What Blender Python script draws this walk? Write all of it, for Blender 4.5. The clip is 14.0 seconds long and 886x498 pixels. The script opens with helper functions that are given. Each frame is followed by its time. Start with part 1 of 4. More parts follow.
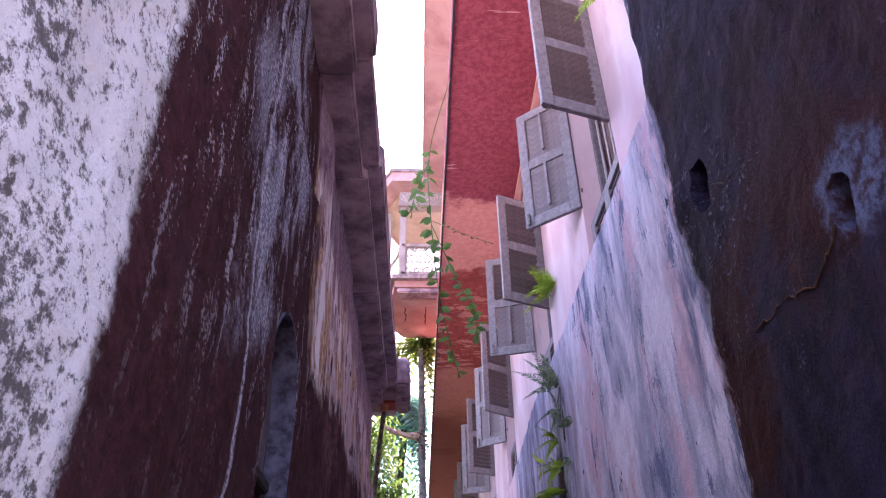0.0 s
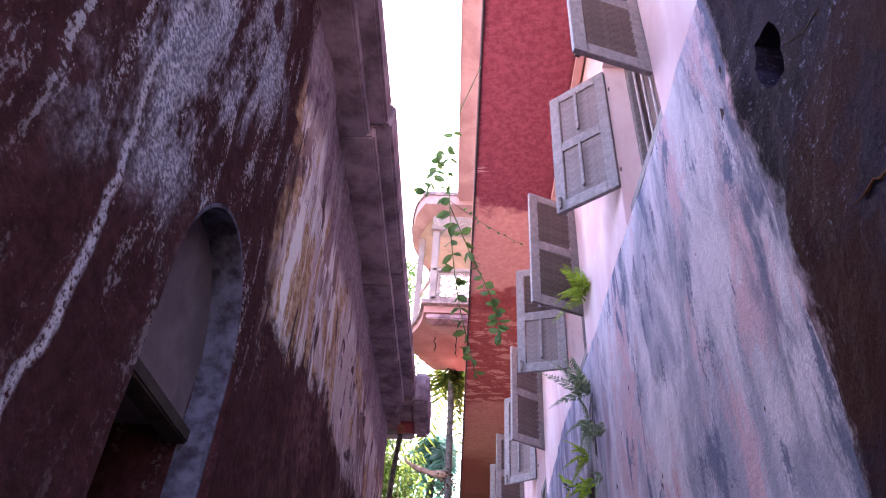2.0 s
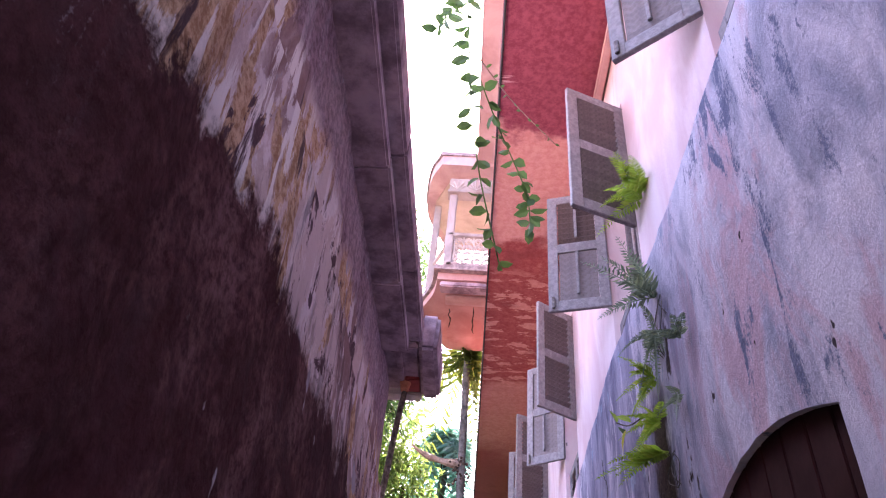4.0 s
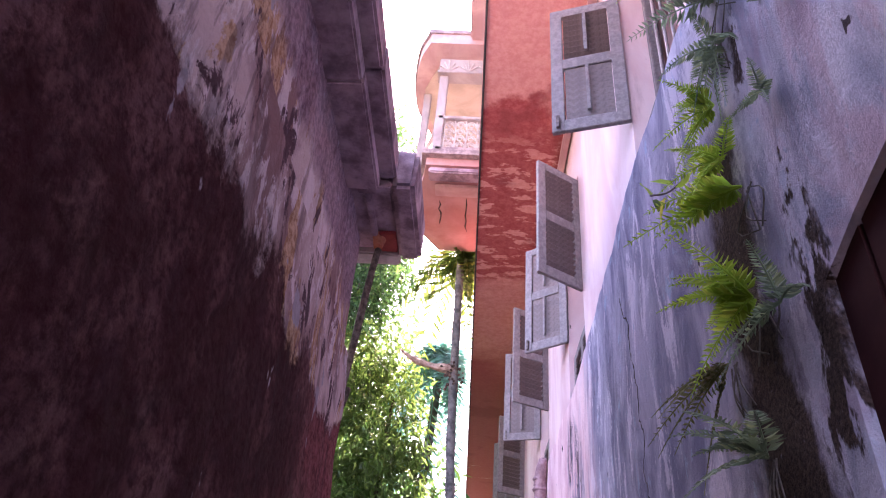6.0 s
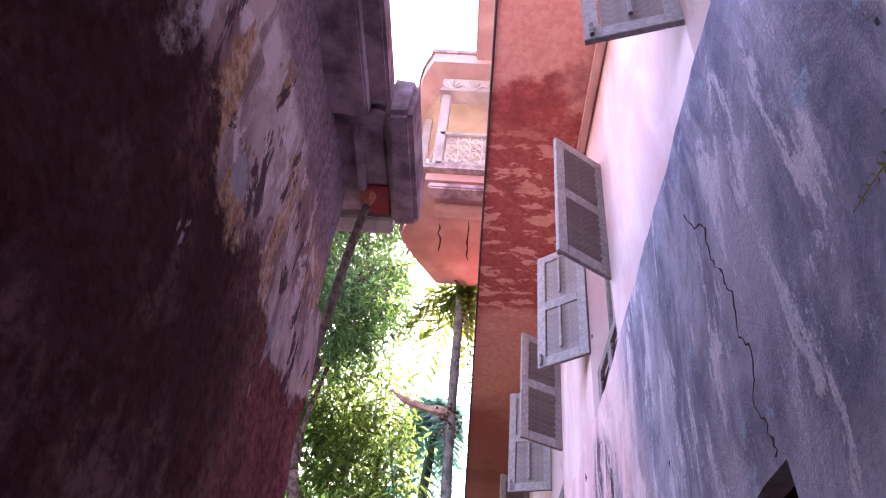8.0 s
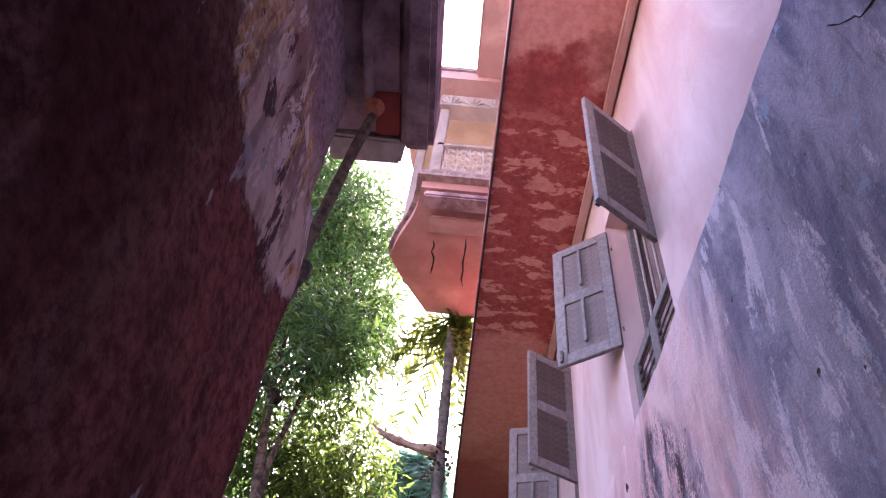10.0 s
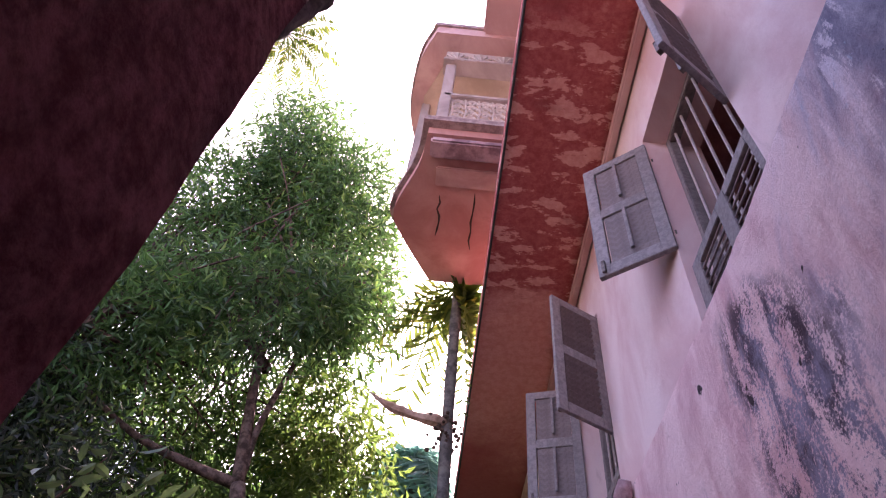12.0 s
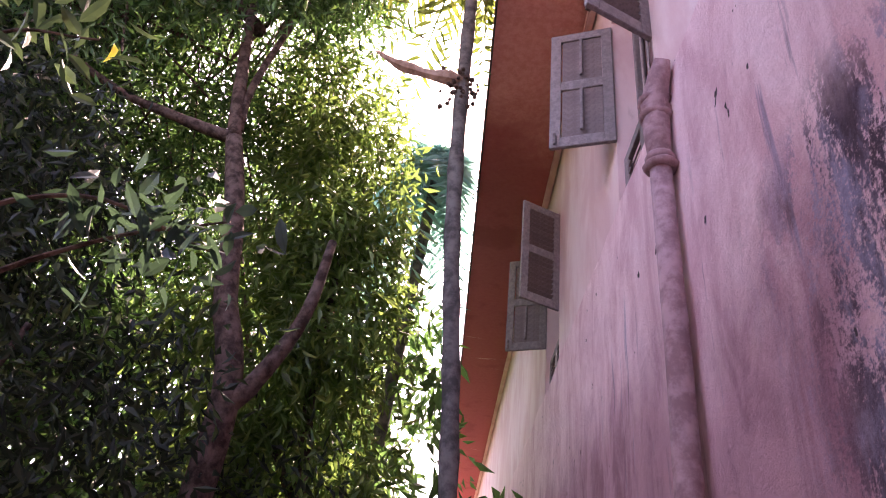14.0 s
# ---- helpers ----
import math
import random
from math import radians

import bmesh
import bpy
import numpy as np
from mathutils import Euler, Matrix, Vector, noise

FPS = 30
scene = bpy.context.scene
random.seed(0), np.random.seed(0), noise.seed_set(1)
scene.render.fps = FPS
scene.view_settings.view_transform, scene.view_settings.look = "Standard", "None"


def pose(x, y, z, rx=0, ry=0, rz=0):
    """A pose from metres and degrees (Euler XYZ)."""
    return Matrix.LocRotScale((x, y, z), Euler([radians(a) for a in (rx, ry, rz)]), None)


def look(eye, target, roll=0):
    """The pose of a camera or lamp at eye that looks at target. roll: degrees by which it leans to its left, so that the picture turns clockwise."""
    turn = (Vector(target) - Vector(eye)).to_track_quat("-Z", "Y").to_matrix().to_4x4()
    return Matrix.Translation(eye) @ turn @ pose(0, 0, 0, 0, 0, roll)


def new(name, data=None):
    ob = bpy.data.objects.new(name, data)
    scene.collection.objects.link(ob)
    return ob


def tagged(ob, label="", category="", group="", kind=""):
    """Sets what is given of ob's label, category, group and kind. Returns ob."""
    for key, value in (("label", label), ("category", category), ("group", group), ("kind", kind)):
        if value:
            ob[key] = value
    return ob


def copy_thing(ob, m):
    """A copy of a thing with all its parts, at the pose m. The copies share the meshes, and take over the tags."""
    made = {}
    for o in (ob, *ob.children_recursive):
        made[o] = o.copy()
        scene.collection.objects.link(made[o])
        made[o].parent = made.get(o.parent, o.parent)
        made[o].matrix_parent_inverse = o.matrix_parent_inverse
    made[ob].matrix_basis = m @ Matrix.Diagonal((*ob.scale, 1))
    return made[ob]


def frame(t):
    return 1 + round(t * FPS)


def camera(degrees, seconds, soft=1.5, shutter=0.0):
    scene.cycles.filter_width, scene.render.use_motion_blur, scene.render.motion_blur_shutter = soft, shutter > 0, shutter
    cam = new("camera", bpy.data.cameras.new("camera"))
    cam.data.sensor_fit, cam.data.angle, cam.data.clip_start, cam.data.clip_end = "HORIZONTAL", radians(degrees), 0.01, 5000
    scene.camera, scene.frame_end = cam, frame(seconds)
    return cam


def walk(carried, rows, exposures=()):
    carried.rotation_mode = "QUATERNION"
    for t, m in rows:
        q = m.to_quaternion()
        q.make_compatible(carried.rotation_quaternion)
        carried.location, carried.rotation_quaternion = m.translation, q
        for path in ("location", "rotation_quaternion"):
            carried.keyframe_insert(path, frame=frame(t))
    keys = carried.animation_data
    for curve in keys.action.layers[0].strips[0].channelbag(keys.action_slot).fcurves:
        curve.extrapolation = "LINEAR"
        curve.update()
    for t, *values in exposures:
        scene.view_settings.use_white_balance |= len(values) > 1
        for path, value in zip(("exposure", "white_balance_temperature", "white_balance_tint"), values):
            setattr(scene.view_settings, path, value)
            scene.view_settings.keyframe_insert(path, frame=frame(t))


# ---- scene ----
cam = camera(66.0, 14.0, 1.1)
PATH = [
    (0, (0.046, 0.483, 1.461), (0.106, 2.132, 2.591), -0.6),
    (0.5, (0.01, 0.601, 1.455), (0.058, 2.25, 2.586), -0.1),
    (1, (0.005, 0.739, 1.443), (0.097, 2.371, 2.595), -1.2),
    (1.5, (0.221, 0.971, 1.425), (0.123, 2.553, 2.644), 4.2),
    (2, (0.255, 1.278, 1.407), (0.184, 2.837, 2.658), 3.9),
    (2.5, (0.189, 1.55, 1.415), (0.138, 3.116, 2.659), 4.6),
    (2.7, (0.204, 1.631, 1.406), (0.106, 3.196, 2.648), 6.6),
    (4.8, (0.405, 3.467, 1.577), (0.262, 4.985, 2.872), 6.3),
    (5, (0.445, 3.569, 1.55), (0.273, 5.093, 2.833), 7.6),
    (5.5, (0.415, 3.879, 1.525), (0.28, 5.468, 2.731), 7.9),
    (6, (0.396, 4.175, 1.506), (0.281, 5.801, 2.664), 5.5),
    (6.5, (0.417, 4.488, 1.497), (0.265, 6.067, 2.715), 6.9),
    (7, (0.364, 4.789, 1.474), (0.314, 6.296, 2.788), 4.6),
    (7.5, (0.332, 5.132, 1.439), (0.288, 6.646, 2.747), 4.2),
    (8, (0.359, 5.462, 1.442), (0.238, 6.928, 2.796), 7.2),
    (8.5, (0.259, 5.776, 1.438), (0.245, 7.21, 2.833), 3.4),
    (8.7, (0.242, 5.869, 1.429), (0.235, 7.34, 2.784), 3.4),
    (10.8, (0.119, 7.203, 1.429), (0.012, 8.386, 3.038), 10.9),
    (11, (0.115, 7.304, 1.436), (0.018, 8.523, 3.019), 10.5),
    (11.5, (0.029, 7.525, 1.4), (-0.007, 8.656, 3.05), 8.7),
    (12, (-0.01, 7.835, 1.384), (-0.053, 9.037, 2.982), 7.6),
    (12.5, (0.117, 8.196, 1.324), (-0.009, 9.558, 2.783), 10.7),
    (13, (0.168, 8.486, 1.272), (0.17, 9.947, 2.637), 8.1),
    (13.5, (0.2, 8.79, 1.231), (0.221, 10.372, 2.454), 5.7),
    (14, (0.292, 9.088, 1.19), (0.211, 10.762, 2.283), 7.0),
]
EXPOSURES = [(0.0, 3.3, 6700.0, 40.5), (1.0, 3.5, 6750.0, 40.5), (2.6, 3.52, 6850.0, 41.5), (5.0, 3.75, 6950.0, 42.0), (6.2, 3.8, 6950.0, 42.0), (8.7, 3.6, 7000.0, 42.0), (10.8, 3.0, 7150.0, 46.0), (11.6, 2.95, 7150.0, 46.0), (12.0, 2.7, 7200.0, 47.0), (12.5, 1.4, 7300.0, 48.5), (13.0, 3.05, 7450.0, 52.0), (13.5, 2.75, 7700.0, 52.0), (14.0, 3.1, 7700.0, 50.5)]
walk(cam, [(t, look(eye, target, roll)) for t, eye, target, roll in PATH], exposures=EXPOSURES)

# ---------------------------------------------------------------- light
SUN_TO = Vector((0.15, 0.60, 0.78)).normalized()
world = bpy.data.worlds.new("sky")
scene.world = world
world.use_nodes = True
wt = world.node_tree
sky = wt.nodes.new("ShaderNodeTexSky")
sky.sky_type = "NISHITA"
sky.sun_disc = False
sky.sun_elevation = math.asin(SUN_TO.z)
sky.sun_rotation = math.atan2(SUN_TO.x, SUN_TO.y)
sky.dust_density = 3.0
sky.air_density = 1.0
wt.links.new(sky.outputs[0], wt.nodes["Background"].inputs[0])
wt.nodes["Background"].inputs[1].default_value = 0.15
sun = new("sun", bpy.data.lights.new("sun", "SUN"))
sun.data.energy = 4.5
sun.data.angle = radians(0.8)
sun.data.color = (1.0, 0.94, 0.84)
sun.matrix_world = look(SUN_TO * 60, (0, 0, 0))


# ---------------------------------------------------------------- materials
class Nodes:
    """Short hand for a material's node tree."""

    def __init__(self, name, rough=0.85, metal=0.0):
        self.m = bpy.data.materials.new(name)
        self.m.use_nodes = True
        self.t = self.m.node_tree
        self.b = self.t.nodes["Principled BSDF"]
        self.b.inputs["Roughness"].default_value = rough
        self.b.inputs["Metallic"].default_value = metal
        if rough > 0.8:
            self.b.inputs["Specular IOR Level"].default_value = 0.12
        self.co = self.t.nodes.new("ShaderNodeTexCoord").outputs["Object"]

    def set(self, sock, v):
        if hasattr(v, "is_linked"):
            self.t.links.new(v, sock)
        else:
            sock.default_value = v

    def place(self, scale=(1, 1, 1), at=(0, 0, 0)):
        n = self.t.nodes.new("ShaderNodeMapping")
        n.inputs["Scale"].default_value = scale
        n.inputs["Location"].default_value = at
        self.t.links.new(self.co, n.inputs[0])
        return n.outputs[0]

    def noise(self, scale, detail=6, rough=0.6, co=None, warp=0.0):
        n = self.t.nodes.new("ShaderNodeTexNoise")
        n.inputs["Scale"].default_value = scale
        n.inputs["Detail"].default_value = detail
        n.inputs["Roughness"].default_value = rough
        n.inputs["Distortion"].default_value = warp
        self.t.links.new(self.co if co is None else co, n.inputs["Vector"])
        return n.outputs[0]

    def cracks(self, scale, co=None):
        n = self.t.nodes.new("ShaderNodeTexVoronoi")
        n.feature = "DISTANCE_TO_EDGE"
        n.inputs["Scale"].default_value = scale
        self.t.links.new(self.co if co is None else co, n.inputs["Vector"])
        return n.outputs["Distance"]

    def step(self, v, lo, hi, a=0.0, b=1.0):
        n = self.t.nodes.new("ShaderNodeMapRange")
        n.interpolation_type = "SMOOTHSTEP"
        for i, x in enumerate((v, lo, hi, a, b)):
            self.set(n.inputs[i], x)
        return n.outputs[0]

    def math(self, op, a, b=0.0):
        n = self.t.nodes.new("ShaderNodeMath")
        n.operation = op
        self.set(n.inputs[0], a)
        self.set(n.inputs[1], b)
        return n.outputs[0]

    def mix(self, f, a, b):
        n = self.t.nodes.new("ShaderNodeMix")
        n.data_type = "RGBA"
        self.set(n.inputs["Factor"], f)
        for k, v in ((6, a), (7, b)):
            self.set(n.inputs[k], (*v, 1) if isinstance(v, tuple) else v)
        return n.outputs[2]

    def axis(self, k):
        n = self.t.nodes.new("ShaderNodeSeparateXYZ")
        self.t.links.new(self.co, n.inputs[0])
        return n.outputs[k]

    def random(self):
        return self.t.nodes.new("ShaderNodeObjectInfo").outputs["Random"]

    def island(self):
        return self.t.nodes.new("ShaderNodeNewGeometry").outputs["Random Per Island"]

    def bump(self, h, strength=0.5, dist=0.02):
        n = self.t.nodes.new("ShaderNodeBump")
        n.inputs["Strength"].default_value = strength
        n.inputs["Distance"].default_value = dist
        self.set(n.inputs["Height"], h)
        self.t.links.new(n.outputs[0], self.b.inputs["Normal"])

    def done(self, colour):
        self.set(self.b.inputs["Base Color"], (*colour, 1) if isinstance(colour, tuple) else colour)
        return self.m


def streaky(n, s=5.0, stretch=0.16, at=(0, 0, 0), detail=8):
    """Noise drawn out downwards, as rain leaves it on a wall."""
    return n.noise(s, detail, 0.65, n.place((1, 1, stretch), at), 0.4)


def left_wall_material():
    n = Nodes("mouldy_old_plaster", 0.92)
    y, z = n.axis(1), n.axis(2)
    fine = n.noise(24, 10, 0.72)
    grain = n.noise(70, 6, 0.7)
    mid = n.noise(5.5, 8, 0.68, n.place((1, 1, 0.5), (3, 1, 2)), 0.5)
    run = streaky(n, 4.2, 0.30, (0, 0, 0), 10)
    run2 = streaky(n, 13, 0.22, (3, 1, 7), 9)
    run3 = streaky(n, 7.5, 0.16, (8, 3, 1), 10)
    wob = n.math("MULTIPLY", n.math("SUBTRACT", n.noise(2.6, 9, 0.68, n.place((1, 1, 0.4))), 0.5), 1.5)
    yw = n.math("ADD", y, wob)
    zw = n.math("ADD", z, n.math("MULTIPLY", n.math("SUBTRACT", n.noise(1.9, 10, 0.66, n.place((1, 1, 0.8), (1, 6, 2))), 0.5), 2.2))
    # black damp
    c = n.mix(n.step(fine, 0.3, 0.72), n.mix(n.step(y, 3.0, 4.2), (0.030, 0.009, 0.010), (0.036, 0.006, 0.008)), (0.076, 0.024, 0.027))
    c = n.mix(n.math("MULTIPLY", n.step(mid, 0.5, 0.7), 0.7), c, (0.052, 0.022, 0.025))
    # lime grains and short runs left in the mould
    sp = n.math("ADD", n.math("MULTIPLY", run2, 0.6), n.math("MULTIPLY", grain, 0.45))
    c = n.mix(n.math("MULTIPLY", n.step(sp, 0.565, 0.63), n.math("MULTIPLY", n.step(yw, 3.5, 2.9), n.step(z, 1.8, 2.8, 0.10, 0.9))), c, (0.46, 0.43, 0.47))
    # reddish patches lift the far dark stretch, a hazy veil put into the paint
    c = n.mix(n.math("MULTIPLY", n.step(n.noise(2.6, 9, 0.66, n.place((1, 1, 0.7), (6, 6, 1))), 0.44, 0.62), n.step(y, 3.2, 4.2)), c, n.mix(n.step(fine, 0.35, 0.6), (0.060, 0.018, 0.020), (0.17, 0.080, 0.082)))
    # pale bluish lime above the arched opening
    band = n.math("MULTIPLY", n.math("MULTIPLY", n.step(yw, 1.85, 2.35), n.step(yw, 3.0, 2.75)), n.step(zw, 2.25, 2.75))
    lime = n.mix(n.step(grain, 0.40, 0.62), (0.18, 0.18, 0.24), (0.62, 0.62, 0.70))
    c = n.mix(n.math("MULTIPLY", band, n.step(n.math("ADD", run, n.math("MULTIPLY", fine, 0.35)), 0.60, 0.74, 0.0, 0.75)), c, lime)
    # long thin pale run
    thin = n.math("ABSOLUTE", n.math("SUBTRACT", n.math("ADD", y, n.math("MULTIPLY", n.noise(1.3, 4, 0.6, n.place((0, 0, 1))), 0.35)), 2.42))
    c = n.mix(n.math("MULTIPLY", n.step(thin, 0.022, 0.006), n.step(grain, 0.38, 0.55)), c, (0.50, 0.48, 0.54))
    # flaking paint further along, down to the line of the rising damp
    wave = n.math("MULTIPLY", n.math("SUBTRACT", n.noise(1.7, 9, 0.62, n.place((1, 1, 0.7), (1, 6, 2)), 0.3), 0.5), 1.15)
    zd = n.math("ADD", n.math("ADD", z, wave), n.math("MULTIPLY", n.math("SUBTRACT", fine, 0.5), 0.25))
    low = n.step(y, 3.4, 5.0, 2.80, 3.0)
    flake = n.math("MULTIPLY", n.step(n.math("ADD", y, n.math("MULTIPLY", wob, 0.4)), 3.18, 3.30), n.step(n.math("SUBTRACT", zd, low), -0.06, 0.07))
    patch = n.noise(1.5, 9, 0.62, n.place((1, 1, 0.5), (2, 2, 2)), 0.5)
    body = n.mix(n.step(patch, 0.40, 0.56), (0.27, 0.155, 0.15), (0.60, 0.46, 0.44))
    body = n.mix(n.math("MULTIPLY", n.step(n.noise(6.0, 9, 0.7, n.place((1, 1, 0.45), (5, 1, 5)), 0.4), 0.52, 0.57), 0.8), body, (0.72, 0.62, 0.63))
    body = n.mix(n.math("MULTIPLY", n.step(n.noise(2.6, 10, 0.68, n.place((1, 1, 0.30), (9, 2, 4)), 0.4), n.step(y, 4.2, 5.4, 0.49, 0.55), n.step(y, 4.2, 5.4, 0.52, 0.575)), n.step(z, 4.3, 3.9)), body, n.mix(n.step(fine, 0.4, 0.6), (0.34, 0.18, 0.10), (0.60, 0.40, 0.26)))
    body = n.mix(n.step(n.noise(3.1, 10, 0.7, n.place((1, 1, 0.5), (1, 7, 2)), 0.5), 0.57, 0.60), body, n.mix(fine, (0.060, 0.028, 0.036), (0.15, 0.085, 0.095)))
    body = n.mix(n.math("MULTIPLY", n.step(run3, 0.55, 0.62), n.step(y, 5.4, 4.4, 0.5, 1.0)), body, (0.085, 0.050, 0.055))
    body = n.mix(n.math("MULTIPLY", n.step(streaky(n, 8.0, 0.14, (3, 9, 2), 10), 0.54, 0.58), n.step(y, 5.2, 4.4)), body, (0.78, 0.70, 0.68))
    body = n.mix(n.math("MULTIPLY", n.step(n.math("ADD", z, n.math("MULTIPLY", wave, 0.5)), 3.85, 4.05), 0.8), body, n.mix(n.step(fine, 0.4, 0.6), (0.13, 0.075, 0.105), (0.30, 0.19, 0.235)))
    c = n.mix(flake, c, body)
    # reddish brown painted lighter near the wall's end, for light missing there
    c = n.mix(n.math("MULTIPLY", n.math("MULTIPLY", n.step(n.noise(3.0, 9, 0.66, n.place((1, 1, 0.25), (3, 8, 8)), 0.4), 0.40, 0.54, 0.35, 1.0), n.step(y, 7.1, 7.9)), n.math("SUBTRACT", 1.0, flake)), c, n.mix(n.step(fine, 0.35, 0.65), (0.12, 0.028, 0.031), (0.29, 0.095, 0.098)))
    # islands of lime in the damp
    il = n.noise(5.0, 5, 0.55, n.place((1, 1, 0.42), (4, 4, 4)))
    c = n.mix(n.math("MULTIPLY", n.step(il, 0.655, 0.68), n.step(y, 3.6, 4.6)), c, n.mix(fine, (0.22, 0.18, 0.20), (0.50, 0.46, 0.50)))
    # white painted stretch at the alley's mouth
    edge = n.math("ADD", y, n.math("MULTIPLY", n.math("SUBTRACT", n.noise(14, 10, 0.75), 0.5), 0.13))
    grime = n.math("ADD", n.math("MULTIPLY", n.noise(38, 8, 0.8), 0.75), n.math("MULTIPLY", n.noise(2.2, 5, 0.6, n.place((1, 1, 1), (2, 2, 8))), 0.5))
    white = n.mix(n.step(mid, 0.35, 0.65), (0.68, 0.66, 0.65), (0.80, 0.78, 0.77))
    white = n.mix(n.math("MULTIPLY", n.step(grime, 0.60, 0.68), 0.9), white, (0.07, 0.058, 0.055))
    c = n.mix(n.step(edge, 1.43, 1.38), c, white)
    n.bump(n.math("ADD", n.math("MULTIPLY", fine, 0.7), n.math("ADD", n.math("MULTIPLY", mid, 0.8), n.math("MULTIPLY", flake, 0.6))), 0.8, 0.03)
    return n.done(c)


def right_wall_material():
    n = Nodes("washed_plaster", 0.88)
    y, z = n.axis(1), n.axis(2)
    fine = n.noise(22, 10, 0.72)
    grain = n.noise(75, 6, 0.7)
    blot = n.noise(2.1, 9, 0.66, n.place((1, 1, 0.42), (2, 3, 1)), 0.6)
    blot2 = n.noise(3.4, 9, 0.68, n.place((1, 1, 0.36), (6, 1, 5)), 0.5)
    run = streaky(n, 5.5, 0.26, (4, 2, 2), 10)
    run2 = streaky(n, 14, 0.18, (2, 6, 3), 9)
    big = n.noise(0.9, 6, 0.62)
    wob = n.math("MULTIPLY", n.math("SUBTRACT", blot, 0.5), 2.2)
    yw = n.math("ADD", y, wob)
    lav = n.mix(n.step(blot2, 0.36, 0.60), (0.36, 0.38, 0.49), (0.78, 0.75, 0.83))
    lav = n.mix(n.math("MULTIPLY", n.step(blot, 0.50, 0.60), 0.85), lav, (0.70, 0.48, 0.55))
    lav = n.mix(n.step(n.math("ADD", run, n.math("MULTIPLY", grain, 0.25)), 0.685, 0.76), lav, (0.17, 0.20, 0.31))
    lav = n.mix(n.math("MULTIPLY", n.step(fine, 0.55, 0.70), 0.35), lav, (0.80, 0.78, 0.85))
    grey = n.mix(n.step(blot2, 0.36, 0.62), (0.20, 0.20, 0.29), (0.47, 0.45, 0.56))
    grey = n.mix(n.step(n.math("ADD", run, n.math("MULTIPLY", grain, 0.2)), 0.64, 0.70), grey, (0.68, 0.64, 0.72))
    grey = n.mix(n.math("MULTIPLY", n.step(n.noise(9, 9, 0.7, n.place((1, 1, 0.6), (1, 9, 1))), 0.60, 0.64), 0.8), grey, (0.36, 0.46, 0.60))
    grey = n.mix(n.math("MULTIPLY", n.step(run2, 0.60, 0.70), 0.6), grey, (0.15, 0.14, 0.19))
    c = n.mix(n.step(yw, 4.8, 6.2), lav, grey)
    pink = n.mix(n.step(blot2, 0.34, 0.60), (0.66, 0.40, 0.42), (0.83, 0.61, 0.61))
    pink = n.mix(n.math("MULTIPLY", n.step(fine, 0.56, 0.7), 0.5), pink, (0.86, 0.72, 0.72))
    c = n.mix(n.step(yw, 8.3, 9.3), c, pink)
    # black and blue-grey mould in hanging patches on the pink stretch
    zz = n.math("ADD", z, n.math("MULTIPLY", n.math("SUBTRACT", n.noise(1.7, 8, 0.62, n.place((1, 1, 0.6), (5, 0, 3))), 0.5), 1.2))
    ym = n.math("ADD", y, n.math("MULTIPLY", n.math("SUBTRACT", n.noise(3.0, 8, 0.65, n.place((1, 1, 0.3), (2, 0, 6))), 0.5), 1.1))
    hang = n.math("MULTIPLY", n.math("MULTIPLY", n.step(ym, 10.12, 9.90), n.step(ym, 8.9, 9.3)), n.step(n.math("SUBTRACT", zz, n.step(y, 9.0, 9.8, 2.95, 3.75)), 0.25, -0.1))
    foot = n.math("MULTIPLY", n.math("MULTIPLY", n.step(zz, 2.85, 2.45), n.step(ym, 9.6, 9.9)), n.step(ym, 11.1, 10.5))
    drip = n.math("MULTIPLY", n.math("MULTIPLY", n.step(n.noise(9, 6, 0.6, n.place((1, 1, 0.07), (1, 2, 9))), 0.58, 0.66), n.step(zz, 3.5, 3.0)), n.math("MULTIPLY", n.step(ym, 10.2, 10.5), n.step(ym, 13.5, 12.6)))
    tex = n.math("ADD", n.math("MULTIPLY", n.noise(6.5, 10, 0.72, n.place((1, 1, 0.32), (3, 3, 3)), 0.4), 0.8), n.math("MULTIPLY", grain, 0.4))
    # rose-violet tint, deeper towards the wall's foot beyond y 10
    damp = n.math("MULTIPLY", n.math("MULTIPLY", n.step(n.math("SUBTRACT", zz, n.step(y, 11.3, 12.8, 0.0, 0.45)), 2.75, 2.0), n.step(ym, 10.0, 10.8)), 0.85)
    c = n.mix(damp, c, n.mix(n.step(blot2, 0.4, 0.6), (0.24, 0.10, 0.13), (0.42, 0.22, 0.25)))
    mould = n.math("MAXIMUM", n.math("MULTIPLY", n.math("MAXIMUM", hang, foot), n.step(tex, 0.555, 0.64)), n.math("MULTIPLY", drip, 0.75))
    c = n.mix(mould, c, n.mix(n.step(n.noise(4, 8, 0.7, n.place((1, 1, 0.5), (1, 3, 2))), 0.4, 0.62), (0.075, 0.05, 0.065), (0.27, 0.25, 0.33)))
    # where the ferns root
    jag = n.math("MULTIPLY", n.math("SUBTRACT", n.noise(6, 9, 0.7, n.place((1, 1, 0.5), (4, 4, 4))), 0.5), 0.36)
    yf = n.math("ADD", y, jag)
    root = n.math("MULTIPLY", n.math("MULTIPLY", n.step(n.math("SUBTRACT", yf, n.step(z, 2.1, 2.5, 5.60, 5.72)), -0.03, 0.05), n.step(yf, 6.02, 5.90)), n.step(n.math("ADD", z, n.math("MULTIPLY", jag, 1.5)), 3.25, 3.05))
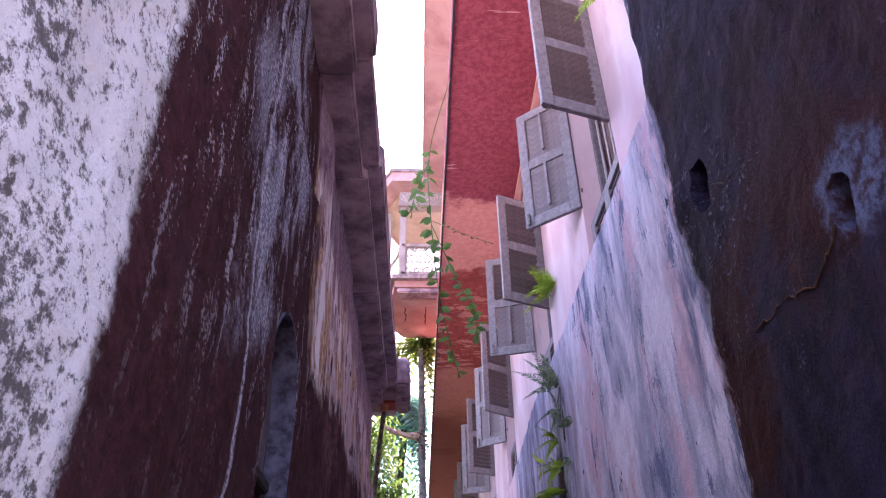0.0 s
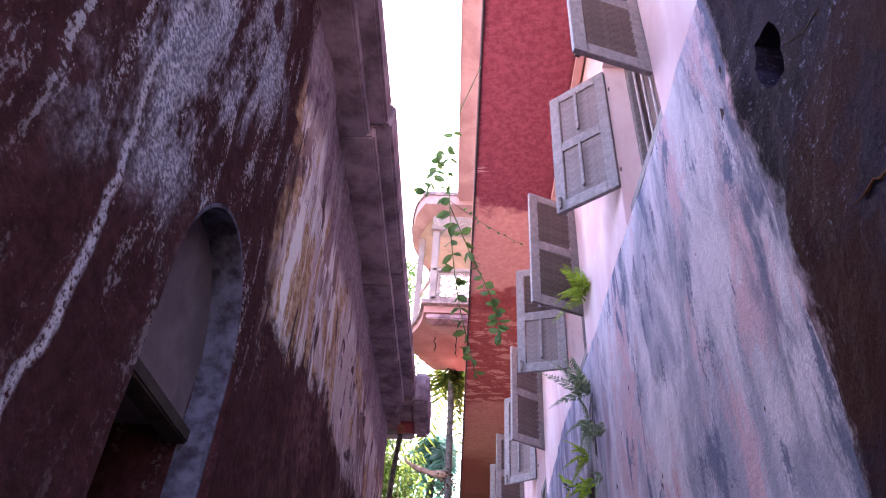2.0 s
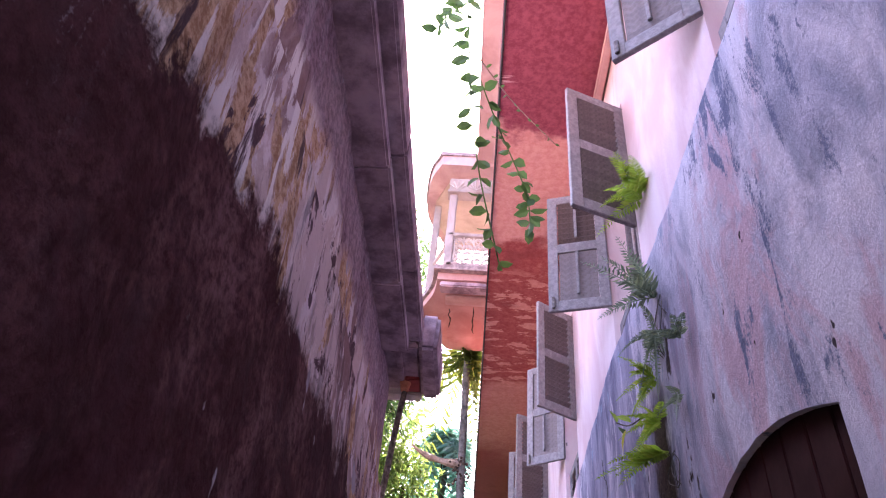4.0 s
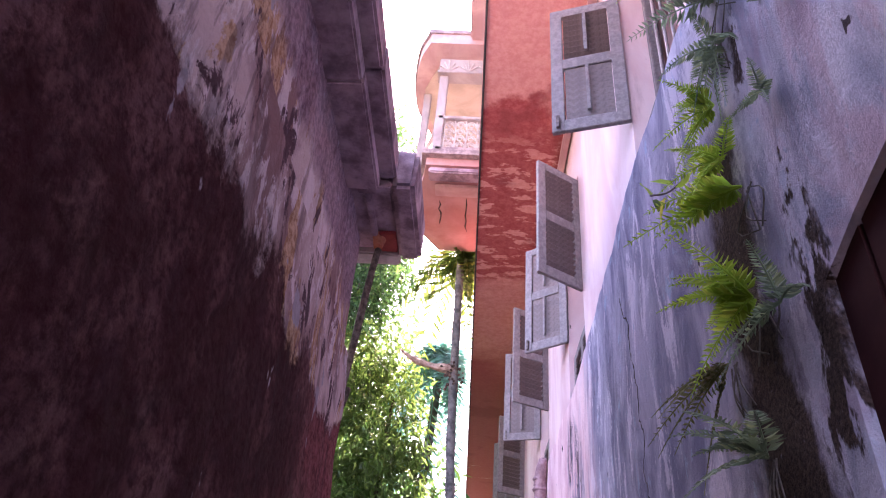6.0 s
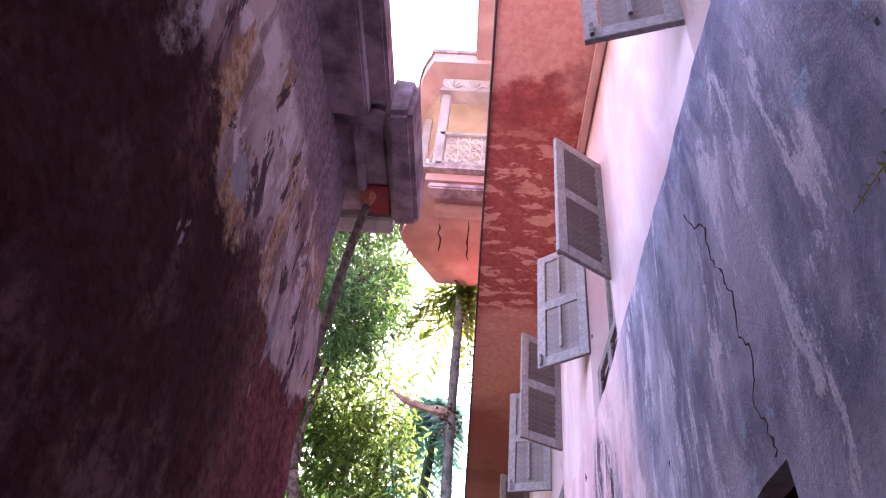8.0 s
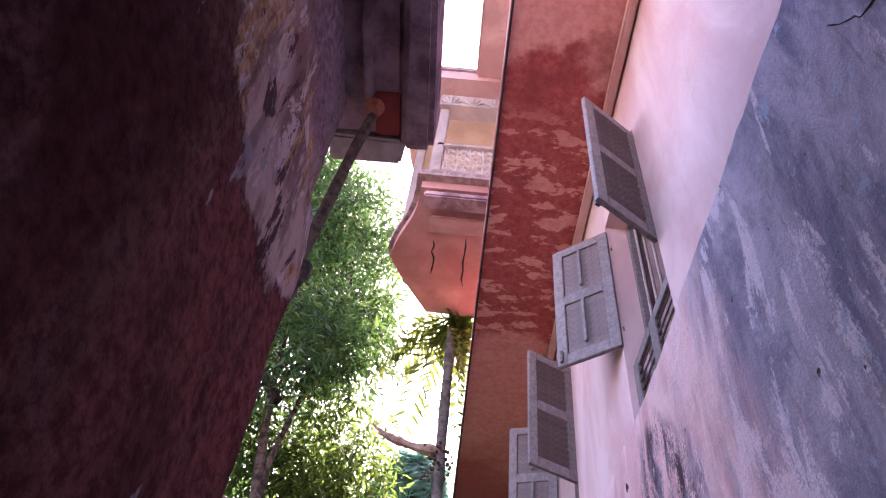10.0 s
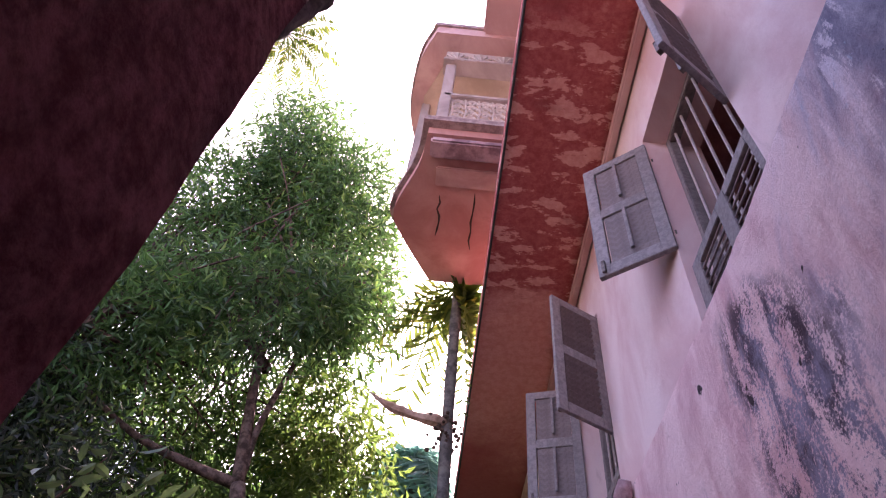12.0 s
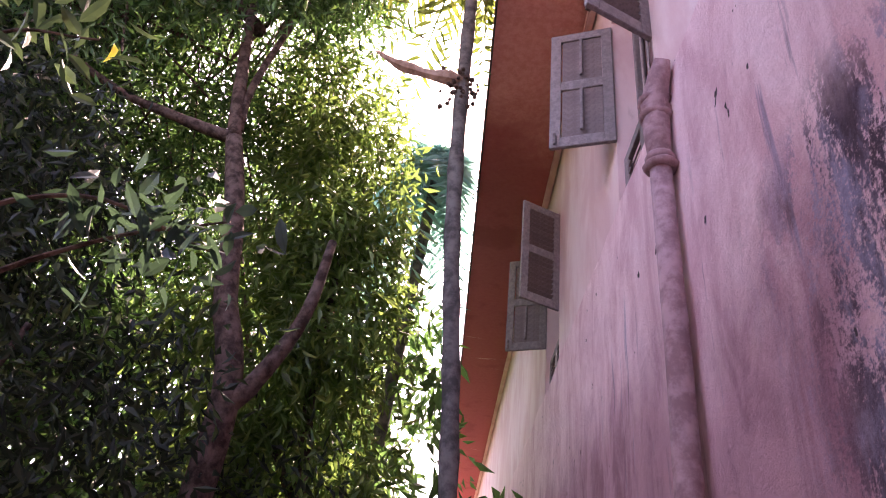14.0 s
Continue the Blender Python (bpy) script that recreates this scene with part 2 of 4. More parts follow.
    pits = n.math("MULTIPLY", n.math("MULTIPLY", n.step(yf, 5.36, 5.44), n.step(yf, 5.62, 5.54)), n.math("MULTIPLY", n.step(n.noise(5, 6, 0.6, n.place((1, 1, 0.4), (3, 2, 1))), 0.54, 0.57), n.step(z, 3.6, 3.4)))
    c = n.mix(n.math("MULTIPLY", n.math("MAXIMUM", root, pits), n.step(fine, 0.24, 0.40)), c, n.mix(n.step(grain, 0.35, 0.65), (0.022, 0.012, 0.011), (0.085, 0.055, 0.045)))
    # the near-black blue stretch at the alley's mouth, more red-brown lower down
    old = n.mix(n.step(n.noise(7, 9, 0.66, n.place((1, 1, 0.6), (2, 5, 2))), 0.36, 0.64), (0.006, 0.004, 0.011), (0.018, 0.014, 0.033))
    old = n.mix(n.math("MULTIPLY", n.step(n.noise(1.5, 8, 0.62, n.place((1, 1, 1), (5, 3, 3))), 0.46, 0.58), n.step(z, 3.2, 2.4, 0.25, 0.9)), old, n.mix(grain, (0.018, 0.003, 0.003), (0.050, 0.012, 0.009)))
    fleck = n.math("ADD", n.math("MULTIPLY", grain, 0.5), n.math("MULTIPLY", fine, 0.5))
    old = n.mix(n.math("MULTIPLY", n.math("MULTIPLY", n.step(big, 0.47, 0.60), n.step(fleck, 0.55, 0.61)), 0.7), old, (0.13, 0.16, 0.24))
    # lime bloom round the broken hole
    ry, rz = n.math("SUBTRACT", y, 1.74), n.math("SUBTRACT", z, 2.53)
    near = n.math("ADD", n.math("MULTIPLY", ry, ry), n.math("MULTIPLY", rz, rz))
    near = n.math("ADD", near, n.math("MULTIPLY", n.math("SUBTRACT", n.noise(9, 8, 0.7, n.place((1, 1, 1), (6, 1, 1))), 0.5), 0.06))
    old = n.mix(n.math("MULTIPLY", n.step(near, 0.030, 0.004), n.step(fine, 0.40, 0.60, 0.1, 0.9)), old, (0.10, 0.13, 0.22))
    edge = n.math("ADD", y, n.math("MULTIPLY", n.math("SUBTRACT", n.noise(4.5, 9, 0.7, n.place((1, 1, 0.5), (1, 1, 1))), 0.5), 0.4))
    halo = n.math("MULTIPLY", n.step(edge, 2.62, 2.75), n.step(edge, 3.15, 2.85))
    c = n.mix(n.math("MULTIPLY", halo, n.step(n.noise(6, 8, 0.66, n.place((1, 1, 0.3), (3, 1, 1))), 0.58, 0.42)), c, n.mix(fine, (0.09, 0.11, 0.19), (0.24, 0.28, 0.40)))
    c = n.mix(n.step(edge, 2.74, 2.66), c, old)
    pit = n.noise(11, 3, 0.5, n.place((1, 1, 0.6), (8, 8, 2)))
    c = n.mix(n.step(pit, 0.72, 0.74), c, (0.06, 0.045, 0.05))
    n.bump(n.math("ADD", n.math("MULTIPLY", fine, 0.8), n.math("ADD", blot2, n.math("MULTIPLY", grain, 0.3))), 0.6, 0.022)
    return n.done(c)


def pink_wall_material(name="pale_pink_limewash", a=(0.68, 0.45, 0.45), b=(0.79, 0.62, 0.61), dirt=(0.36, 0.20, 0.20)):
    n = Nodes(name, 0.9)
    fine, run = n.noise(20, 10, 0.72), n.noise(1.6, 8, 0.62, n.place((1, 1, 0.5), (1, 2, 3)), 0.5)
    c = n.mix(n.step(run, 0.35, 0.65), a, b)
    c = n.mix(n.math("MULTIPLY", n.step(streaky(n, 5.0, 0.22, (5, 5, 1)), 0.61, 0.76), 0.4), c, dirt)
    c = n.mix(n.math("MULTIPLY", n.step(fine, 0.66, 0.72), 0.5), c, dirt)
    n.bump(n.math("ADD", fine, run), 0.35, 0.012)
    return n.done(c)


def soffit_material():
    n = Nodes("red_peeling_soffit_paint", 0.88)
    y = n.axis(1)
    fine = n.noise(17, 10, 0.72)
    big = n.noise(0.7, 8, 0.6, n.place((1, 1, 1), (3, 1, 0)))
    peel = n.noise(3.4, 10, 0.64, n.place((0.8, 1.5, 1), (2, 4, 1)), 0.15)
    yb = n.math("ADD", y, n.math("MULTIPLY", n.math("SUBTRACT", big, 0.5), 2.4))
    crimson = n.mix(n.step(fine, 0.35, 0.68), (0.24, 0.050, 0.078), (0.38, 0.105, 0.135))
    red = n.mix(n.step(fine, 0.35, 0.65), (0.36, 0.075, 0.075), (0.48, 0.140, 0.130))
    orange = n.mix(n.step(fine, 0.35, 0.65), (0.64, 0.28, 0.25), (0.73, 0.39, 0.35))
    c = n.mix(n.step(yb, 7.2, 7.4), crimson, orange)
    c = n.mix(n.step(yb, 9.2, 9.35), c, red)
    c = n.mix(n.math("MULTIPLY", n.step(peel, 0.515, 0.55), n.math("MULTIPLY", n.step(y, 9.4, 10.0), n.step(yb, 13.4, 12.6))), c, orange)
    c = n.mix(n.math("MULTIPLY", n.step(yb, 12.4, 12.7), 0.8), c, orange)
    c = n.mix(n.step(yb, 14.6, 15.6), c, n.mix(fine, (0.31, 0.07, 0.075), (0.46, 0.14, 0.14)))
    c = n.mix(n.math("MULTIPLY", n.step(n.noise(1.2, 6, 0.55, n.place((1, 1, 1), (7, 2, 1))), 0.56, 0.66), 0.6), c, (0.27, 0.065, 0.07))
    c = n.mix(n.step(n.noise(1.7, 8, 0.66, n.place((0.25, 2.5, 1))), 0.67, 0.70), c, (0.66, 0.40, 0.40))
    n.bump(n.math("ADD", fine, n.math("MULTIPLY", peel, 0.6)), 0.45, 0.014)
    return n.done(c)


def plain(name, a, b, rough=0.7, scale=14, metal=0.0, vary=0.0, bump=0.25):
    n = Nodes(name, rough, metal)
    f = n.noise(scale, 7, 0.65)
    c = n.mix(n.step(f, 0.35, 0.65), a, b)
    if vary:
        c = n.mix(n.math("MULTIPLY", n.random(), vary), c, tuple(0.6 * v for v in a))
    n.bump(f, bump, 0.01)
    return n.done(c)


def leaf_material(name, dark, light, tip, rough=0.45, thru=0.42):
    n = Nodes(name, rough)
    r = n.island()
    c = n.mix(n.step(r, 0.0, 0.8), dark, light)
    c = n.mix(n.step(r, 0.86, 0.95), c, tip)
    c = n.mix(n.step(n.noise(0.7, 4), 0.45, 0.65), c, n.mix(0.5, c, dark))
    n.set(n.b.inputs["Base Color"], c)
    tr = n.t.nodes.new("ShaderNodeBsdfTranslucent")
    n.t.links.new(n.mix(0.4, c, tip), tr.inputs[0])
    mx = n.t.nodes.new("ShaderNodeMixShader")
    mx.inputs[0].default_value = thru
    n.t.links.new(n.b.outputs[0], mx.inputs[1])
    n.t.links.new(tr.outputs[0], mx.inputs[2])
    n.t.links.new(mx.outputs[0], n.t.nodes["Material Output"].inputs[0])
    return n.m


MAT_LEFT = left_wall_material()
MAT_RIGHT = right_wall_material()
MAT_PINK = pink_wall_material()
MAT_SALMON = pink_wall_material("salmon_limewash", (0.56, 0.34, 0.32), (0.68, 0.49, 0.46), (0.32, 0.11, 0.10))
MAT_ROSE = pink_wall_material("weathered_rose_plaster", (0.44, 0.28, 0.27), (0.58, 0.42, 0.40), (0.30, 0.14, 0.13))
MAT_FADEDRED = pink_wall_material("faded_red_plaster", (0.40, 0.20, 0.19), (0.52, 0.32, 0.30), (0.24, 0.08, 0.08))
MAT_CREAM = pink_wall_material("cream_plaster", (0.29, 0.25, 0.24), (0.43, 0.38, 0.36), (0.30, 0.26, 0.23))
MAT_SOFFIT = soffit_material()
MAT_GREYPAINT = plain("grey_brown_shutter_paint", (0.17, 0.142, 0.143), (0.27, 0.232, 0.233), 0.6, 30, 0, 0.25)
MAT_SLAT = plain("faded_slat_paint", (0.135, 0.098, 0.094), (0.205, 0.155, 0.150), 0.62, 30, 0, 0.35)
MAT_IRON = plain("rusty_iron", (0.09, 0.07, 0.065), (0.22, 0.17, 0.15), 0.6, 40, 0.6)
MAT_BAR = plain("painted_window_bar", (0.34, 0.27, 0.26), (0.46, 0.38, 0.37), 0.55, 30)
# near-black for recesses and cracks, their shade put into the colour
MAT_DARK = plain("recess_shade_plaster", (0.035, 0.028, 0.026), (0.07, 0.055, 0.05), 0.95, 8)
MAT_RUST = plain("bared_brown_masonry", (0.05, 0.020, 0.010), (0.12, 0.055, 0.028), 0.95, 22, 0, 0, 0.8)
MAT_ROOM = plain("dim_red_brown_room_paint", (0.42, 0.23, 0.21), (0.55, 0.33, 0.30), 0.9, 6)
MAT_NICHE = plain("grey_violet_plaster", (0.11, 0.085, 0.095), (0.17, 0.135, 0.15), 0.85, 5)
MAT_JAMBLIGHT = plain("bluish_jamb_light", (0.035, 0.028, 0.042), (0.12, 0.12, 0.17), 0.9, 12)
# the sky's blue reflection is mixed into this leaf green
MAT_BROAD = leaf_material("sky_tinted_broad_leaves", (0.010, 0.032, 0.030), (0.026, 0.066, 0.060), (0.09, 0.17, 0.045), 0.5, 0.25)
MAT_SHRUB = leaf_material("pointed_shrub_leaves", (0.030, 0.075, 0.030), (0.065, 0.140, 0.050), (0.16, 0.22, 0.09), 0.4, 0.22)
# near-black red: the shade inside the openings, put into the boards' colour
MAT_OPENINGSHADE = plain("opening_shade_wood", (0.036, 0.009, 0.010), (0.050, 0.014, 0.014), 0.85, 9)
MAT_GROUND = plain("packed_earth", (0.10, 0.075, 0.055), (0.20, 0.155, 0.115), 0.95, 6)
MAT_CONCRETE = plain("weathered_cement", (0.22, 0.17, 0.17), (0.42, 0.34, 0.33), 0.92, 9, 0, 0, 0.5)
MAT_STONE = plain("mossy_cornice_stone", (0.20, 0.135, 0.16), (0.52, 0.39, 0.43), 0.92, 4, 0, 0.2, 0.6)
MAT_PALECEM = plain("pale_cement", (0.36, 0.33, 0.31), (0.52, 0.48, 0.45), 0.9, 7)
MAT_REDPAINT = plain("red_painted_wood", (0.25, 0.03, 0.03), (0.33, 0.05, 0.045), 0.6, 12)
MAT_ORANGE = plain("terracotta", (0.42, 0.15, 0.09), (0.55, 0.24, 0.15), 0.85, 16)
MAT_WOOD = plain("weathered_pole_wood", (0.07, 0.052, 0.045), (0.18, 0.14, 0.12), 0.85, 18)
MAT_BARK = plain("grey_brown_bark", (0.040, 0.028, 0.022), (0.150, 0.110, 0.090), 0.92, 12, 0, 0, 0.8)
MAT_PALMBARK = plain("palm_trunk_bark", (0.065, 0.065, 0.062), (0.17, 0.165, 0.155), 0.9, 10, 0, 0, 0.6)
MAT_PIPE = plain("cement_coated_pipe", (0.28, 0.17, 0.18), (0.46, 0.31, 0.32), 0.85, 14, 0, 0, 0.5)
MAT_CABLE = plain("black_cable", (0.02, 0.018, 0.018), (0.04, 0.036, 0.036), 0.6, 20)
MAT_DRY = plain("dry_palm_sheath", (0.26, 0.17, 0.12), (0.45, 0.33, 0.26), 0.8, 14)
MAT_LEAF = leaf_material("mango_leaves", (0.012, 0.055, 0.018), (0.070, 0.215, 0.060), (0.17, 0.31, 0.07), 0.48, 0.38)
# paler, yellower foliage green: sunlight is put into this leaf colour
MAT_LEAF2 = leaf_material("sunny_shrub_leaves", (0.050, 0.120, 0.020), (0.115, 0.235, 0.055), (0.24, 0.35, 0.08), 0.35, 0.45)
# darkened copy of the foliage green, with the shade put into the colour
MAT_LEAF3 = leaf_material("shaded_shrub_leaves", (0.008, 0.020, 0.014), (0.026, 0.050, 0.028), (0.07, 0.11, 0.035), 0.6)
MAT_PALM = leaf_material("palm_leaflets", (0.045, 0.10, 0.025), (0.10, 0.19, 0.035), (0.26, 0.32, 0.05), 0.5, 0.3)
MAT_FARPALM = leaf_material("far_palm_leaflets", (0.07, 0.24, 0.21), (0.14, 0.38, 0.33), (0.24, 0.48, 0.38), 0.5, 0.6)
MAT_TAN = pink_wall_material("tan_ceiling_plaster", (0.42, 0.34, 0.27), (0.54, 0.45, 0.37), (0.25, 0.19, 0.15))
MAT_FERN = leaf_material("fern_green", (0.22, 0.42, 0.03), (0.36, 0.58, 0.06), (0.50, 0.60, 0.08))
# greyed fern green: shade put into the colour, also used for withered fronds
MAT_FERNOLD = leaf_material("shaded_fern_green", (0.13, 0.20, 0.14), (0.25, 0.36, 0.24), (0.36, 0.44, 0.22))
MAT_FERNDRY = leaf_material("half_dry_fern", (0.09, 0.10, 0.03), (0.17, 0.19, 0.05), (0.26, 0.22, 0.08))
MAT_VINE = leaf_material("creeper_green", (0.05, 0.13, 0.04), (0.10, 0.23, 0.06), (0.18, 0.32, 0.08))
MAT_YELLOW = leaf_material("yellow_leaf", (0.45, 0.42, 0.02), (0.60, 0.55, 0.03), (0.65, 0.62, 0.05))
MAT_ROOT = plain("grey_roots", (0.08, 0.07, 0.065), (0.19, 0.175, 0.165), 0.9, 20)


# ---------------------------------------------------------------- mesh helpers
def mesh(name, verts, faces, mat, smooth=False):
    me = bpy.data.meshes.new(name)
    me.from_pydata([tuple(v) for v in verts], [], faces)
    me.materials.append(mat)
    if smooth:
        me.polygons.foreach_set("use_smooth", [True] * len(me.polygons))
    me.update()
    return me


def ob(name, me, parent=None, label="", m=None):
    o = new(name, me)
    if m is not None:
        o.matrix_basis = m
    o.parent = parent
    if label:
        tagged(o, label)
    return o


def part(name, bm, mat, parent=None, label="", smooth=False, m=None):
    me = bpy.data.meshes.new(name)
    bmesh.ops.recalc_face_normals(bm, faces=bm.faces)
    bm.to_mesh(me)
    bm.free()
    me.materials.append(mat)
    if smooth:
        me.polygons.foreach_set("use_smooth", [True] * len(me.polygons))
    return ob(name, me, parent, label, m)


def empty(name, at=(0, 0, 0), label="", category="", group="", kind="", m=None):
    o = new(name)
    o.matrix_basis = m if m is not None else Matrix.Translation(at)
    return tagged(o, label, category, group, kind)


def box(x0, y0, z0, x1, y1, z1, bevel=0.0, bm=None, jitter=0.0):
    own = bmesh.new()
    bmesh.ops.create_cube(own, size=1)
    for v in own.verts:
        v.co = Vector((x0 + (v.co.x + 0.5) * (x1 - x0), y0 + (v.co.y + 0.5) * (y1 - y0), z0 + (v.co.z + 0.5) * (z1 - z0)))
        if jitter:
            v.co += Vector([random.uniform(-jitter, jitter) for _ in range(3)])
    if bevel:
        bmesh.ops.bevel(own, geom=own.edges[:], offset=bevel, segments=2, affect="EDGES")
    if bm is None:
        return own
    me = bpy.data.meshes.new("tmp")
    own.to_mesh(me)
    own.free()
    bm.from_mesh(me)
    bpy.data.meshes.remove(me)
    return bm


def tube(points, radii, sides=8, rough=0.0, bm=None):
    """A rounded limb along points."""
    bm = bm or bmesh.new()
    pts = [Vector(p) for p in points]
    rings, side = [], None
    for i, p in enumerate(pts):
        d = (pts[min(i + 1, len(pts) - 1)] - pts[max(i - 1, 0)]).normalized()
        if side is None:
            side = d.orthogonal().normalized()
        side = (side - d * side.dot(d)).normalized()
        up = d.cross(side)
        r = radii[i] if hasattr(radii, "__len__") else radii
        ring = []
        for k in range(sides):
            a = 2 * math.pi * k / sides
            q = r * (1 + random.uniform(-rough, rough))
            ring.append(bm.verts.new(p + side * math.cos(a) * q + up * math.sin(a) * q))
        rings.append(ring)
    for a, b in zip(rings, rings[1:]):
        for k in range(sides):
            bm.faces.new((a[k], a[(k + 1) % sides], b[(k + 1) % sides], b[k]))
    bm.faces.new(rings[0][::-1])
    bm.faces.new(rings[-1])
    return bm


def bend(points, n=6):
    """Points along a smooth curve through the given ones."""
    P = [Vector(p) for p in points]
    P = [P[0] * 2 - P[1], *P, P[-1] * 2 - P[-2]]
    out = []
    for a, b, c, d in zip(P, P[1:], P[2:], P[3:]):
        for k in range(n):
            t = k / n
            out.append(0.5 * (2 * b + (c - a) * t + (2 * a - 5 * b + 4 * c - d) * t * t + (3 * b - a - 3 * c + d) * t ** 3))
    return out + [P[-2]]


def prism(outline, z0, z1, bm=None):
    """A slab with the plan given by outline."""
    bm = bm or bmesh.new()
    lo = [bm.verts.new((x, y, z0)) for x, y in outline]
    hi = [bm.verts.new((x, y, z1)) for x, y in outline]
    bm.faces.new(lo[::-1])
    bm.faces.new(hi)
    n = len(lo)
    for i in range(n):
        bm.faces.new((lo[i], lo[(i + 1) % n], hi[(i + 1) % n], hi[i]))
    return bm


def lines(a, b, step, extra=()):
    """Grid lines from a to b that also run through the values in extra."""
    stops = sorted({a, b, *[e for e in extra if a < e < b]})
    out = []
    for p, q in zip(stops, stops[1:]):
        n = max(1, round((q - p) / step))
        out += [p + (q - p) * k / n for k in range(n)]
    return out + [b]


def rough_wall(name, face, ys, zs, back, mat, holes=(), arches=(), label="", top=None, ovals=(), flat_arches=()):
    """A standing wall along y with an uneven face at x = face(y, z), openings through it and a flat back."""
    def hole(y, z):
        if any(abs(y - c) < w and z < s + (t - s) * (1 - ((y - c) / w) ** 2) for c, w, s, t in flat_arches):
            return True
        if any(a < y < b and c < z < d for a, b, c, d in holes):
            return True
        if any(((y - c) / a) ** 2 + ((z - d) / b) ** 2 < 1 for c, d, a, b in ovals):
            return True
        return any(abs(y - c) < w and (z < s or ((y - c) / w) ** 2 + ((z - s) / (t - s)) ** 2 < 1) for c, w, s, t in arches)
    ny, nz = len(ys), len(zs)
    solid = np.array([[not hole((ys[i] + ys[i + 1]) / 2, (zs[j] + zs[j + 1]) / 2) for j in range(nz - 1)] for i in range(ny - 1)])
    verts = []
    for i in range(ny):
        for j in range(nz):
            y, z = ys[i], zs[j]
            near = solid[max(i - 1, 0):i + 1, max(j - 1, 0):j + 1]
            if not near.all() and near.any():
                for c, w, s, t in arches:
                    if abs(y - c) < w + 0.09 and s - 0.01 < z < t + 0.09:
                        r = math.hypot((y - c) / w, (z - s) / (t - s))
                        if r > 1e-6:
                            y, z = c + (y - c) / r, s + (z - s) / r
                for c, w, s, t in flat_arches:
                    if abs(y - c) < w - 0.001 and s - 0.05 < z < t + 0.09:
                        z = s + (t - s) * (1 - ((y - c) / w) ** 2)
                for c, d, a, b in ovals:
                    r = math.hypot((y - c) / a, (z - d) / b)
                    if 0.3 < r < 2.2:
                        k = (1 + 0.55 * noise.noise(Vector((y * 23, z * 23, 1)))) / r
                        y, z = c + (y - c) * k, d + (z - d) * k
            if top and j == nz - 1:
                z += top(y)
            verts.append((face(y, z), y, z))
    m = len(verts)
    verts += [(back, y, z) for _, y, z in verts]
    at = lambda i, j: i * nz + j
    flip = back > verts[0][0]
    faces = []
    for i in range(ny - 1):
        for j in range(nz - 1):
            if not solid[i, j]:
                continue
            q = (at(i, j), at(i + 1, j), at(i + 1, j + 1), at(i, j + 1))
            faces.append(q[::-1] if flip else q)
            r = tuple(v + m for v in q)
            faces.append(r if flip else r[::-1])
            for (a, b), (di, dj) in (((q[0], q[1]), (0, -1)), ((q[1], q[2]), (1, 0)), ((q[2], q[3]), (0, 1)), ((q[3], q[0]), (-1, 0))):
                u, v = i + di, j + dj
                if not (0 <= u < ny - 1 and 0 <= v < nz - 1) or not solid[u, v]:
                    s = (b, a, a + m, b + m)
                    faces.append(s[::-1] if flip else s)
    return tagged(ob(name, mesh(name, verts, faces, mat)), label, "wall", kind="structure")


def bumpy(y, z, amp, s=1.0, seed=0.0):
    v = Vector((y * s, z * s * 0.6, seed))
    return amp * (noise.noise(v) + 0.5 * noise.noise(v * 2.7) + 0.25 * noise.noise(v * 7.1))


def leaves(name, base, way, size, wide, mat, parent=None, label="", fold=0.25, seed=1, broad=False):
    """Many folded leaves in one mesh: base points, directions, lengths and widths as arrays."""
    rng = np.random.default_rng(seed)
    base, way = np.asarray(base, float), np.asarray(way, float)
    way = way / np.linalg.norm(way, axis=1)[:, None]
    n = len(base)
    size, wide = np.broadcast_to(size, n)[:, None], np.broadcast_to(wide, n)[:, None]
    side = np.cross(way, rng.normal(size=(n, 3)))
    side /= np.linalg.norm(side, axis=1)[:, None]
    up = np.cross(side, way)
    mid = base + way * size * 0.45
    tip = base + way * size - up * size * 0.12
    L, R = mid + side * wide / 2 + up * wide * fold, mid - side * wide / 2 + up * wide * fold
    if broad:
        m1, m2 = base + way * size * 0.3, base + way * size * 0.68 - up * size * 0.04
        o1, o2 = side * wide * 0.46, side * wide * 0.42
        lift = up * wide * fold
        v = np.stack([base, m1 + o1 + lift, m2 + o2 + lift, tip, m2 - o2 + lift, m1 - o1 + lift, m1, m2], 1).reshape(-1, 3)
        faces = [tuple(k * 8 + i for i in q) for k in range(n) for q in ((0, 1, 6), (0, 6, 5), (1, 2, 7, 6), (6, 7, 4, 5), (2, 3, 7), (7, 3, 4))]
        return ob(name, mesh(name, v.tolist(), faces, mat), parent, label)
    v = np.stack([base, L, tip, R], 1).reshape(-1, 3)
    f = np.arange(n)[:, None] * 4
    faces = np.concatenate([f + np.array([[0, 1, 2]]), f + np.array([[0, 2, 3]])])
    return ob(name, mesh(name, v.tolist(), faces.tolist(), mat), parent, label)


